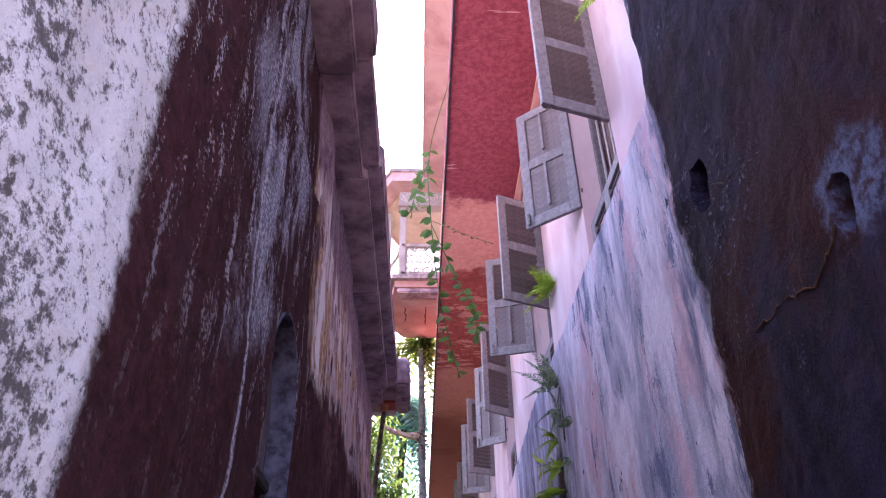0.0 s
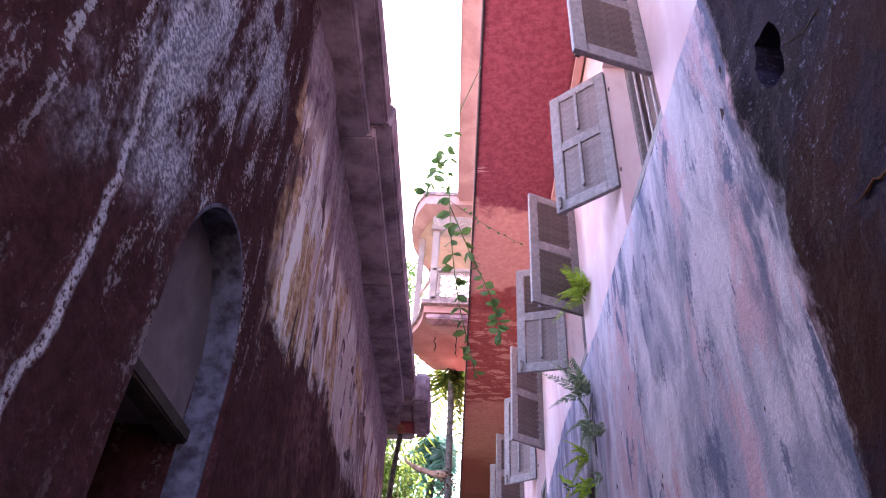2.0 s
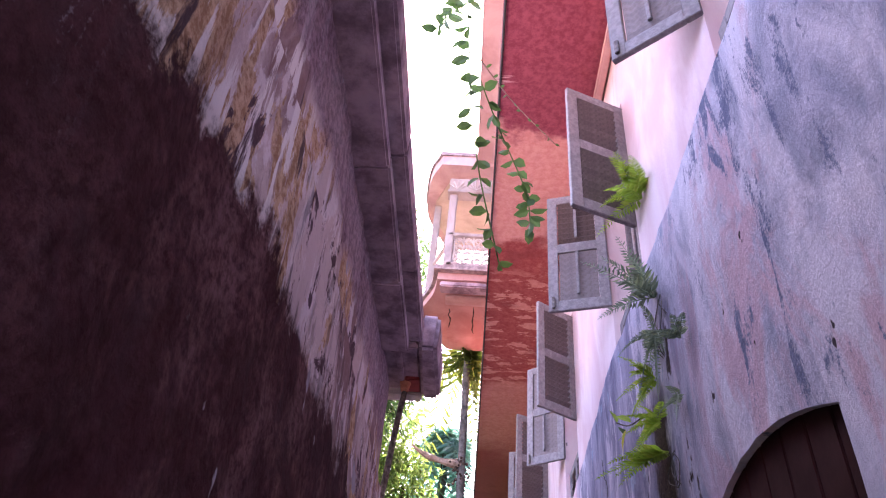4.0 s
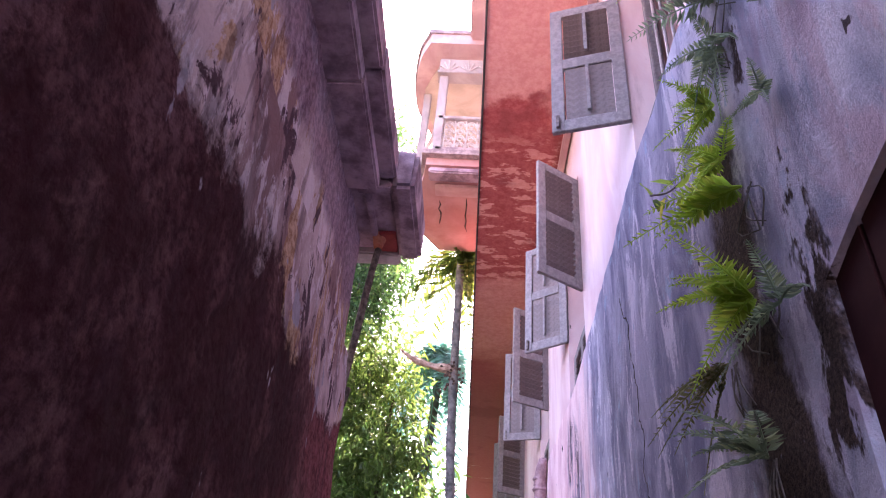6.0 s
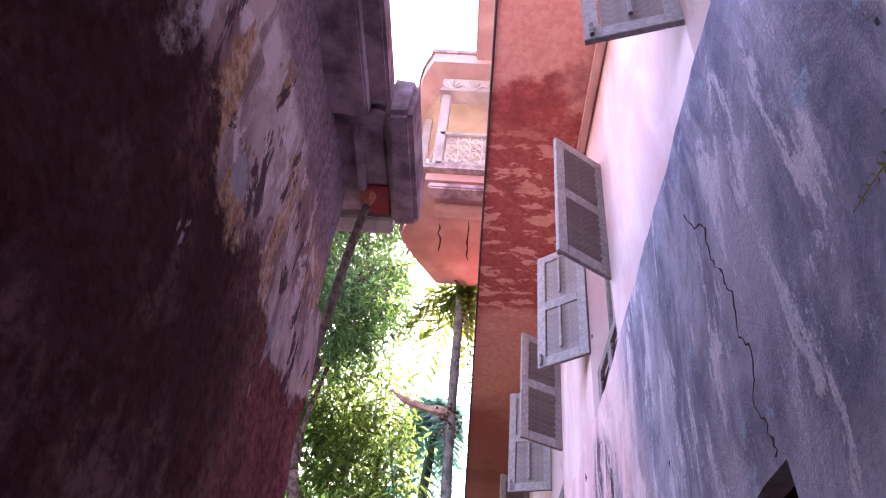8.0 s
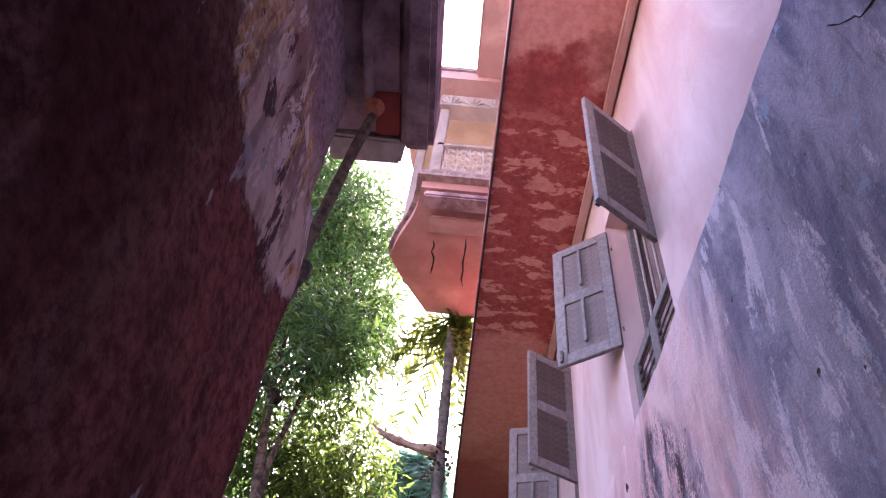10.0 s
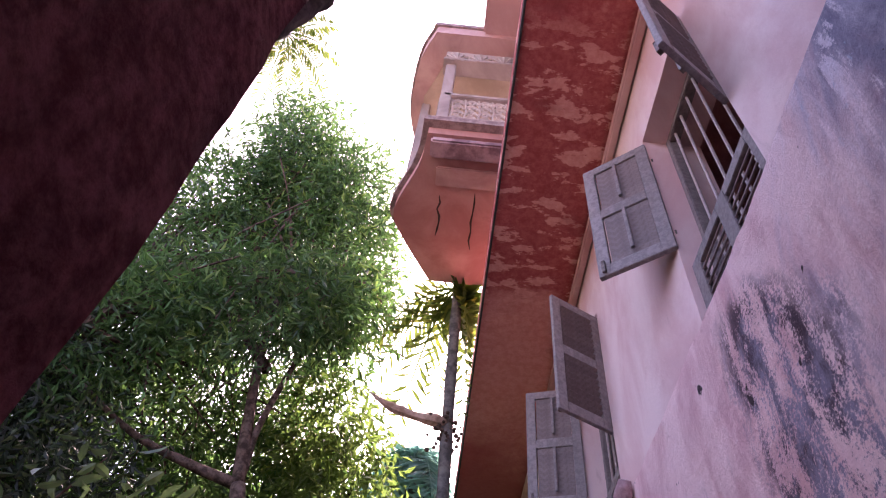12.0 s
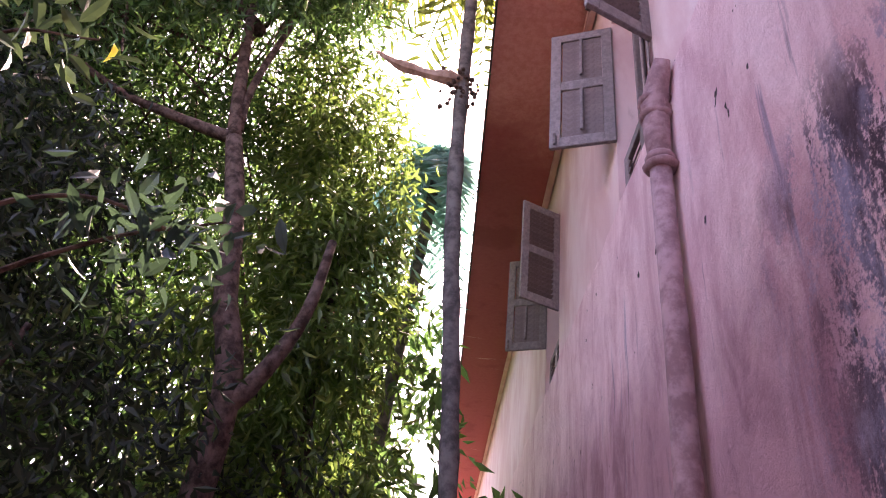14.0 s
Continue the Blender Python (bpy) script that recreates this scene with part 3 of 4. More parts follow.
def clumped(rng, lobes, clumps, per, spread, droop=0.7):
    """Leaf bases and directions in clumps that fill the outer part of some rounded lobes (x, y, z, rx, ry, rz)."""
    L = np.array(lobes, float)
    w = (L[:, 3] * L[:, 4] * L[:, 5]) ** (2 / 3)
    pick = rng.choice(len(L), clumps, p=w / w.sum())
    d = rng.normal(size=(clumps, 3))
    d /= np.linalg.norm(d, axis=1)[:, None]
    r = rng.uniform(0.25, 1.0, clumps) ** 0.45 * (1 + 0.16 * rng.normal(size=clumps))
    c = L[pick, :3] + d * L[pick, 3:] * r[:, None]
    base = np.repeat(c, per, 0) + rng.normal(size=(clumps * per, 3)) * spread * 0.35
    way = rng.normal(size=(clumps * per, 3)) + np.repeat(d, per, 0) * 0.5
    way[:, 2] -= droop
    return base, way


# ---------------------------------------------------------------- ground and walls
bm = bmesh.new()
bmesh.ops.create_grid(bm, x_segments=60, y_segments=60, size=1)
for v in bm.verts:
    v.co = Vector((math.copysign(abs(v.co.x) ** 3, v.co.x) * 300, math.copysign(abs(v.co.y) ** 3, v.co.y) * 300 + 8, 0))
    v.co.z = 0.05 * noise.noise(v.co * 0.6) - 0.03
tagged(part("ground", bm, MAT_GROUND), "packed brown earth of the alley and garden", "ground", kind="structure")

LEFT_ARCH = (2.87, 0.30, 2.32, 2.76)


def left_face(y, z):
    x = -0.44 - 0.03 * (z > 3.6) + bumpy(y, z, 0.022, 1.6, 3.0) + bumpy(y, z, 0.008, 7.0, 9.0)
    if 3.4 < y < 3.9:
        x += 0.03 * math.sin((y - 3.4) / 0.5 * math.pi)
    return x - 0.03 * max(0.0, z - 2.0)


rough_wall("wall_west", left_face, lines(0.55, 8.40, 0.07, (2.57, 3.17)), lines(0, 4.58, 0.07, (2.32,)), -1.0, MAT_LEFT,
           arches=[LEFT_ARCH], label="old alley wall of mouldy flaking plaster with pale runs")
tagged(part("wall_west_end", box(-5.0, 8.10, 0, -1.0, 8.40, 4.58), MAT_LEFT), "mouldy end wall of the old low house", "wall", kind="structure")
tagged(part("wall_west_inner", box(-3.2, 0.55, 0, -3.0, 8.10, 4.58), MAT_DARK), "unseen inner wall behind the arched opening, coloured dark as shade", "wall", kind="structure")
tagged(part("roof_west", box(-5.0, 0.55, 4.6, -0.76, 8.40, 4.8), MAT_CONCRETE), "flat weathered cement roof of the low house", "roof", kind="structure")

# shallow arched niche with a low dark opening under its lintel
tagged(part("wall_niche", box(-0.98, 2.585, 2.21, -0.56, 3.155, 2.745, 0.004), MAT_NICHE), "smooth grey-violet plaster field inside the arch", "wall", kind="structure")
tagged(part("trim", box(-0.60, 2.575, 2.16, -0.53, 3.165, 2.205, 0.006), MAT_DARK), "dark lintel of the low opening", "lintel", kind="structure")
# added board whose dark colour stands in for the opening's dim inside
tagged(part("door_1", box(-1.12, 2.3, 0, -1.06, 3.5, 2.9, 0.006), MAT_OPENINGSHADE), "added dark board for the shade deep in the arched opening", "door", kind="structure")

def jamb_strip(arch, x0, x1):
    """An added thin strip along the inside of an arched opening."""
    bm = bmesh.new()
    cy, cw, cs, ct = arch
    ring = [(cy - cw, 0.0), *[(cy - cw * math.cos(t), cs + (ct - cs) * math.sin(t)) for t in np.linspace(0, math.pi, 21)], (cy + cw, 0.0)]
    rows = []
    for yy, zz in ring:
        iy, iz = cy + (yy - cy) * 0.97, (zz if zz < cs else cs + (zz - cs) * 0.97)
        rows.append([bm.verts.new((x, a, b)) for x, (a, b) in ((x0, (yy, zz)), (x1, (yy, zz)), (x1, (iy, iz)), (x0, (iy, iz)))])
    for u, v in zip(rows, rows[1:]):
        for k in range(4):
            bm.faces.new((u[k], u[(k + 1) % 4], v[(k + 1) % 4], v[k]))
    return bm


# bluish strip: light on the far jamb, given by colour
bm = jamb_strip(LEFT_ARCH, -0.56, -0.462)
tagged(part("trim", bm, MAT_JAMBLIGHT), "added bluish strip for the light caught by the arch jamb", "lining", kind="structure")

DOORS = [(7.08, 7.95, -1, 2.3), (9.15, 10.16, -1, 2.22)]
RIGHT_ARCH = (4.88, 0.565, 2.385, 2.515)


def right_face(y, z):
    k = min(1.0, max(0.0, (y - 7.0) / 2.0))
    return 1.15 + 0.07 * k + bumpy(y, z, 0.014, 1.4, 5.0) + bumpy(y, z, 0.005, 8.0, 2.0)


rough_wall("wall_east_lower", right_face, lines(2.7, 40, 0.08, (4.315, 5.445, 7.08, 7.95, 9.15, 10.16)), lines(0, 3.96, 0.08, (2.385, 2.3, 2.22)), 1.75, MAT_RIGHT,
           holes=DOORS, flat_arches=[RIGHT_ARCH], label="lavender and pink limewashed lower wall with dark runs",
           top=lambda y: 0.03 * noise.noise(Vector((y * 1.3, 0, 0))) + 0.015 * noise.noise(Vector((y * 6, 3, 0))))
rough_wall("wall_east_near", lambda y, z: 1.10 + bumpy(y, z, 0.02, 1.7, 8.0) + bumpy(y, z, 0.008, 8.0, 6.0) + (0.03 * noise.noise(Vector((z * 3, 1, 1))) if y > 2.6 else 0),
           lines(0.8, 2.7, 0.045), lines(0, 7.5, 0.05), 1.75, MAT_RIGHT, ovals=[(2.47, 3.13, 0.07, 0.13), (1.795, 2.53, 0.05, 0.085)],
           label="dark blue-grey wall with broken holes")
tagged(part("wall_east_backing", box(1.4, 0.85, 0, 1.5, 2.6, 7.4), MAT_DARK), "added dark fill for the shade inside the broken holes", "wall", kind="structure")

# added plank panels, coloured dark for the shade inside the lower wall's openings
for k, (y0, y1, top) in enumerate(((4.25, 5.46, 2.53), (7.06, 7.97, 2.34), (9.13, 10.18, 2.26))):
    door = empty(f"door_{k + 2}", ((1.172, 1.225, 1.255)[k], y0, 0), "added dark planks for the shade inside the opening", "door", kind="structure")
    n = max(5, round((y1 - y0) / 0.15))
    for j in range(n):
        w = (y1 - y0) / n
        part("plank", box(0.004 * random.random(), j * w + 0.003, 0.0, 0.05, (j + 1) * w - 0.003, top, 0.004), MAT_OPENINGSHADE, door)

# window openings of the upper floor: near and far jamb
WINDOWS = [(3.72, 4.67), (6.27, 7.22), (9.22, 10.17), (11.90, 12.85), (15.5, 16.45)]
SILL, HEAD, WALL = 4.0, 6.08, 1.29
rough_wall("wall_east_upper", lambda y, z: WALL + bumpy(y, z, 0.006, 1.2, 1.0), lines(0.8, 40, 0.25, [e for w in WINDOWS for e in w]),
           lines(3.9, 10.6, 0.25, (SILL, HEAD)), 1.72, MAT_PINK, holes=[(a, b, SILL, HEAD) for a, b in WINDOWS],
           label="pale pink limewashed upper wall with shuttered windows")
tagged(part("wall_east_inner", box(3.6, 0.8, 0, 3.8, 40, 10.4), MAT_ROOM), "dark inner wall of the rooms", "wall", kind="structure")
tagged(part("floor_upper", box(1.76, 0.8, 3.7, 3.6, 40, 3.9), MAT_ROOM), "dark upper floor seen through the bars", "floor", kind="structure")
tagged(part("ceiling_upper", box(1.73, 0.8, 6.6, 3.6, 40, 6.8), MAT_ROOM), "dark ceiling of the upper rooms", "ceiling", kind="structure")
tagged(part("roof_east", box(1.73, 0.8, 10.45, 3.8, 40, 10.6), MAT_CONCRETE), "flat cement roof of the pink house", "roof", kind="structure")
tagged(part("wall_south_end", box(1.76, 0.8, 0, 3.6, 0.95, 10.4), MAT_PINK), "pale pink end wall of the pink house", "wall", kind="structure")
tagged(part("wall_north_end", box(1.3, 40, 0, 3.8, 40.2, 10.4), MAT_SALMON), "salmon end wall of the pink house", "wall", kind="structure")

# eaves slab with red soffit
ys = lines(2.2, 40, 0.35)
xs = lines(0.30, 1.30, 0.2)
bm = bmesh.new()
g = [[bm.verts.new((x, y, 6.92 + 0.012 * noise.noise(Vector((x * 2, y * 1.2, 0))))) for y in ys] for x in xs]
h = [[bm.verts.new((x, y, 7.16)) for y in ys] for x in xs]
for i in range(len(xs) - 1):
    for j in range(len(ys) - 1):
        bm.faces.new((g[i][j], g[i][j + 1], g[i + 1][j + 1], g[i + 1][j]))
        bm.faces.new((h[i][j], h[i + 1][j], h[i + 1][j + 1], h[i][j + 1]))
for j in range(len(ys) - 1):
    for i in (0, len(xs) - 1):
        bm.faces.new((g[i][j], h[i][j], h[i][j + 1], g[i][j + 1]))
for i in range(len(xs) - 1):
    for j in (0, len(ys) - 1):
        bm.faces.new((g[i][j], g[i + 1][j], h[i + 1][j], h[i][j]))
eave = tagged(part("ceiling_eave", bm, MAT_SOFFIT), "overhanging eaves slab with peeling crimson and orange soffit", "eaves", kind="structure")
tagged(part("trim", tube(bend([(0.315 + 0.006 * noise.noise(Vector((y, 0, 0))), y, 6.905) for y in range(2, 41, 2)], 3), 0.012, 6), MAT_CABLE), "dark cable along the eaves edge", "cable", kind="structure")
tagged(part("trim", box(1.2, 2.2, 6.80, 1.275, 40, 6.90, 0.015), MAT_SALMON), "salmon moulding where the soffit meets the wall", "moulding", kind="structure")
up = prism([(0.06, 2.2), (1.3, 2.2), (1.3, 10.98), (0.06, 10.98)], 10.4, 10.6)
tagged(part("ceiling_upper_eave", up, MAT_ROSE), "cracked rose plaster soffit of the upper eaves", "eaves", kind="structure")
tagged(part("trim", box(0.03, 2.2, 10.46, 0.06, 10.98, 10.66, 0.01), MAT_ROSE), "rose fascia of the upper eaves", "moulding", kind="structure")


# ---------------------------------------------------------------- windows and shutters
def shutter(name, rods, slats_open):
    """A louvred leaf: hinge at the origin, 0.5 m out along x, 1.27 m high."""
    w, h, t, s = 0.50, 1.27, 0.036, 0.085
    leaf = empty(name)
    for x in (0, w - s):
        part("stile", box(x, -t / 2, 0, x + s, t / 2, h, 0.004), MAT_GREYPAINT, leaf)
    rails = [(0, 0.10), (0.60, 0.70), (h - 0.09, h)]
    for a, b in rails:
        part("rail", box(s, -t / 2, a, w - s, t / 2, b, 0.004), MAT_GREYPAINT, leaf)
    sl = box(s + 0.003, -0.032, -0.004, w - s - 0.009, 0.032, 0.004, 0.002)
    me = bpy.data.meshes.new("slat")
    bmesh.ops.recalc_face_normals(sl, faces=sl.faces)
    sl.to_mesh(me)
    sl.free()
    me.materials.append(MAT_SLAT)
    for (_, a), (b, _), tilt in zip(rails, rails[1:], slats_open):
        n = 8
        for k in range(n):
            ob("slat", me, leaf, m=pose(0, 0, a + (k + 0.5) * (b - a) / n, tilt + random.uniform(-1, 1), 0, 0))
        part("tilt_rod", box(w / 2 - 0.012, rods * 0.026, a + 0.03, w / 2 + 0.012, rods * 0.05, b - 0.01, 0.004), MAT_GREYPAINT, leaf)
    part("latch", box(w - 0.055, rods * 0.02, 0.02, w - 0.03, rods * 0.04, 0.13, 0.004), MAT_IRON, leaf, "rusty iron bolt")
    part("hinge", box(-0.02, -0.026, 0.16, 0.06, -0.019, 0.20, 0.002), MAT_IRON, leaf, "rusty strap hinge")
    part("hinge", box(-0.02, -0.026, 1.05, 0.06, -0.019, 1.09, 0.002), MAT_IRON, leaf, "rusty strap hinge")
    return leaf


far_leaf = tagged(shutter("window_shutter", 1, (88, 88)), "grey-brown louvred wooden shutter leaf swung wide open", "shutter", "open window shutters")
half_leaf = tagged(shutter("window_shutter", 1, (88, 30)), "grey-brown shutter leaf with tilted upper slats, open", "shutter", "open window shutters")
near_leaf = tagged(shutter("window_shutter", -1, (38, 38)), "grey-brown louvred wooden shutter leaf seen from outside, open", "shutter", "open window shutters")
TIPS = [((0.867, 3.607), (0.926, 4.96)), ((0.87, 6.12), (0.849, 7.343)), ((0.923, 9.00), (0.91, 10.455)),
        ((0.846, 11.70), (0.866, 12.98)), ((0.86, 15.3), (0.88, 16.6))]
used = set()
for i, ((a, b), (near, far)) in enumerate(zip(WINDOWS, TIPS)):
    for src, hinge, tip, z in ((near_leaf, a + 0.02, near, 4.74), (half_leaf if i == 1 else far_leaf, b - 0.01, far, 4.73)):
        m = pose(WALL - 0.002, hinge, z, 0, 0, math.degrees(math.atan2(tip[1] - hinge, tip[0] - WALL)))
        if src in used:
            copy_thing(src, m)
        else:
            src.matrix_basis = m
            used.add(src)

for i, (a, b) in enumerate(WINDOWS):
    win = empty(f"window_{i + 1}", (0, 0, 0), "barred window opening with a low closed louvred panel", "window", kind="structure")
    for y0, y1 in ((a, a + 0.05), (b - 0.05, b)):
        part("window_frame", box(1.46, y0, SILL, 1.54, y1, HEAD, 0.006), MAT_GREYPAINT, win)
    part("window_frame", box(1.46, a + 0.05, HEAD - 0.06, 1.54, b - 0.05, HEAD, 0.006), MAT_GREYPAINT, win)
    for k in range(6):
        y = a + 0.05 + (k + 0.5) * (b - a - 0.1) / 6
        part("bar", tube([(1.49, y, SILL + 0.05), (1.49, y, HEAD - 0.05)], 0.011, 6), MAT_BAR, win)
    # low louvred panel in two bays
    mid = (a + b) / 2
    panel = part("louvre_panel", box(1.335, a + 0.004, SILL + 0.008, 1.37, a + 0.10, 4.56, 0.004), MAT_GREYPAINT, win, "low louvred panel, closed")
    for y0, y1, z0, z1 in ((mid - 0.06, mid + 0.06, SILL + 0.008, 4.56), (b - 0.10, b - 0.004, SILL + 0.008, 4.56), (a + 0.10, mid - 0.06, SILL + 0.008, 4.08), (a + 0.10, mid - 0.06, 4.48, 4.56),
                           (mid + 0.06, b - 0.10, SILL + 0.008, 4.08), (mid + 0.06, b - 0.10, 4.48, 4.56)):
        part("rail", box(1.335, y0, z0, 1.37, y1, z1, 0.004), MAT_GREYPAINT, panel)
    for y0, y1 in ((a + 0.10, mid - 0.06), (mid + 0.06, b - 0.10)):
        for k in range(6):
            z = 4.08 + (k + 0.5) * 0.40 / 6
            bm = box(-0.032, y0, -0.005, 0.032, y1, 0.005)
            part("slat", bm, MAT_SLAT, panel, m=Matrix.Translation((1.352, 0, z)) @ pose(0, 0, 0, 0, -70, 0))

# ---------------------------------------------------------------- cornice of the low house
cornice = empty("trim", (0, 0, 0), "broken mossy stone cornice along the low roof", "cornice", kind="structure")
y = 0.6
while y < 7.72:
    n = random.uniform(0.9, 1.7)
    y1 = min(y + n, 7.74)
    edge = -0.25 + random.uniform(-0.02, 0.02)
    part("stone", box(-0.62, y + 0.001, 4.62, edge, y1 - 0.001, 4.86 + random.uniform(-0.03, 0.05), 0.018, None, 0.010), MAT_STONE, cornice)
    part("stone", box(-0.60, y + 0.001, 4.50, edge - 0.10, y1 - 0.001, 4.615, 0.014, None, 0.006), MAT_STONE, cornice)
    y = y1
corbel = empty("corbel_block", (-0.3, 8.2, 4.6), "weathered stone end slab of the cornice with a sunk panel", "corbel")
M = Matrix.Translation((0.3, -8.2, -4.6))
part("block", box(-0.75, 7.76, 4.62, -0.26, 8.60, 4.95, 0.02, None, 0.006), MAT_STONE, corbel, m=M)
part("block", box(-0.255, 7.745, 4.56, -0.09, 8.66, 4.92, 0.03, None, 0.012), MAT_STONE, corbel, m=M)
part("panel_frame", box(-0.50, 7.77, 4.57, -0.26, 7.86, 4.62, 0.008), MAT_STONE, corbel, m=M)
part("panel_frame", box(-0.46, 7.86, 4.58, -0.41, 8.38, 4.62, 0.008), MAT_STONE, corbel, m=M)
part("ledge", box(-0.66, 8.60, 4.58, -0.26, 8.76, 4.80, 0.014, None, 0.008), MAT_PALECEM, corbel, "pale cement edge", m=M)
part("patch", box(-0.40, 8.34, 4.585, -0.27, 8.58, 4.62, 0.006), MAT_REDPAINT, corbel, "red painted patch", m=M)
tagged(part("terracotta_spout", tube([(-0.40, 8.40, 4.50), (-0.40, 8.42, 4.62)], [0.035, 0.06], 10), MAT_ORANGE), "broken terracotta spout under the end slab", "spout")
strut = tagged(part("wooden_pole", tube(bend([(-0.39, 8.43, 4.60), (-0.43, 8.43, 4.2), (-0.48, 8.435, 3.51), (-0.53, 8.43, 3.1)], 5), 0.027, 8, 0.06), MAT_WOOD), "weathered wooden pole fixed slanting to the wall end", "pole")
tagged(part("wooden_pole", tube(bend([(-0.465, 8.455, 3.36), (-0.515, 8.45, 3.12), (-0.58, 8.44, 2.85)], 5), 0.034, 8, 0.12), MAT_WOOD), "short broken wooden stub fixed at the wall end", "pole")

# ---------------------------------------------------------------- balcony
balcony = empty("balcony", (0.3, 12.2, 8.0), "round-ended salmon plaster balcony with pierced parapet and roof", "balcony")
B = Matrix.Translation((-0.3, -12.2, -8.0))


def rounded(front, tip, mid, back, y0, y1, n=20):
    pts = bend([(front, y0, 0), (tip, y0 + 0.75 * 0.55, 0), (mid, (y0 + y1) / 2, 0), (mid + 0.10, y1 - 0.65, 0), (back, y1, 0)], 5)
    return [(p.x, p.y) for p in pts]


plan = rounded(-0.46, -0.54, -0.80, -0.33, 11.27, 13.33)
part("floor_slab", prism([(1.29, 11.27), *plan, (1.29, 13.33)], 8.0, 8.13), MAT_FADEDRED, balcony, m=B)
part("slab_edge", prism([(1.29, 11.17), *[(x - 0.06, y + (-0.10 if i == 0 else 0)) for i, (x, y) in enumerate(plan)], (1.29, 13.38)], 8.13, 8.22), MAT_CONCRETE, balcony, "grey cement drip edge", m=B)
part("beam", box(-0.34, 11.66, 7.95, 1.29, 11.90, 7.998, 0.012), MAT_ROSE, balcony, "pale pink strip", m=B)
part("beam", box(-0.42, 11.30, 7.90, 1.29, 11.52, 8.0, 0.02), MAT_STONE, balcony, "mould-darkened edge beam", m=B)
for x0, y0, y1 in ((-0.28, 12.05, 12.62), (0.12, 11.98, 12.78), (0.62, 12.0, 12.6)):
    part("crack", tube([(x0 + random.uniform(-0.02, 0.02), y0 + (y1 - y0) * k / 6, 7.999) for k in range(7)], [0.004, 0.012, 0.008, 0.014, 0.009, 0.012, 0.003], 5), MAT_DARK, balcony, m=B)
# parapet on the front, pierced
part("parapet_rail", box(-0.36, 11.20, 8.86, 1.29, 11.32, 8.93, 0.01), MAT_CREAM, balcony, m=B)
part("parapet_base", box(-0.36, 11.20, 8.22, 1.29, 11.34, 8.30, 0.01), MAT_CONCRETE, balcony, m=B)
for k in range(5):
    x0 = -0.26 + 0.16 * k
    for j in range(4):
        part("grille_scroll", tube([(x0 + 0.08 + 0.035 * math.cos(a), 11.25, 8.36 + 0.137 * j + 0.035 * math.sin(a)) for a in np.linspace(0, 5.6, 8)], 0.013, 5), MAT_PALECEM, balcony, m=B)
        z0 = 8.31 + 0.137 * j
        arc = [(x0 + 0.08 + 0.07 * math.cos(a), 11.25, z0 + 0.02 + 0.10 * math.sin(a)) for a in np.linspace(0, math.pi, 7)]
        part("grille_scroll", tube(arc, 0.016, 5), MAT_PALECEM, balcony, m=B)
    part("grille_scroll", tube([(x0, 11.25, 8.30), (x0 + 0.02, 11.25, 8.58), (x0, 11.25, 8.86)], 0.014, 5), MAT_PALECEM, balcony, m=B)
post = part("corner_post", box(-0.40, 11.20, 8.22, -0.27, 11.34, 10.0, 0.012), MAT_CREAM, balcony, m=B)
part("frieze", box(-0.42, 11.17, 9.86, 1.29, 11.33, 10.16, 0.008), MAT_CREAM, balcony, m=B)
for k in range(7):
    cx = -0.27 + 0.30 * k
    for a in range(-2, 3):
        t = radians(a * 32)
        part("frieze_ray", tube([(cx + 0.02 * math.sin(t), 11.158, 9.89), (cx + 0.15 * math.sin(t), 11.158, 9.90 + 0.19 * math.cos(t))], [0.006, 0.018], 5), MAT_PALECEM, balcony, m=B)
part("frieze_moulding", box(-0.44, 11.13, 9.80, 1.29, 11.36, 9.86, 0.008), MAT_CREAM, balcony, m=B)
roof_plan = rounded(-0.58, -0.78, -0.88, -0.5, 10.98, 13.3)
part("roof_slab", prism([(1.29, 10.98), *roof_plan, (1.29, 13.3)], 10.30, 10.52), MAT_ROSE, balcony, m=B)
part("ceiling_panel", prism([(0.9, 11.36), (-0.42, 11.36), (-0.70, 11.9), (-0.72, 12.4), (-0.45, 13.1), (0.9, 13.1)], 10.27, 10.297), MAT_TAN, balcony, "tan plaster ceiling", m=B)
part("roof_edge", prism([(1.29, 10.95), *[(x - 0.035, y + (-0.03 if i == 0 else 0)) for i, (x, y) in enumerate(roof_plan)], (1.29, 13.34)], 10.52, 10.60), MAT_CONCRETE, balcony, "grey weathered roof edge", m=B)
part("back_wall", box(0.9, 11.4, 8.22, 1.28, 13.2, 10.3), MAT_CREAM, balcony, m=B)
for yy in (12.0, 13.1):
    x = -0.72 if yy < 13 else -0.40
    part("side_post", box(x, yy, 8.22, x + 0.12, yy + 0.12, 10.3, 0.012), MAT_CREAM, balcony, m=B)
part("side_rail", tube(bend([(x + 0.08, y, 8.88) for x, y in plan[::4]], 3), 0.035, 6), MAT_CREAM, balcony, m=B)

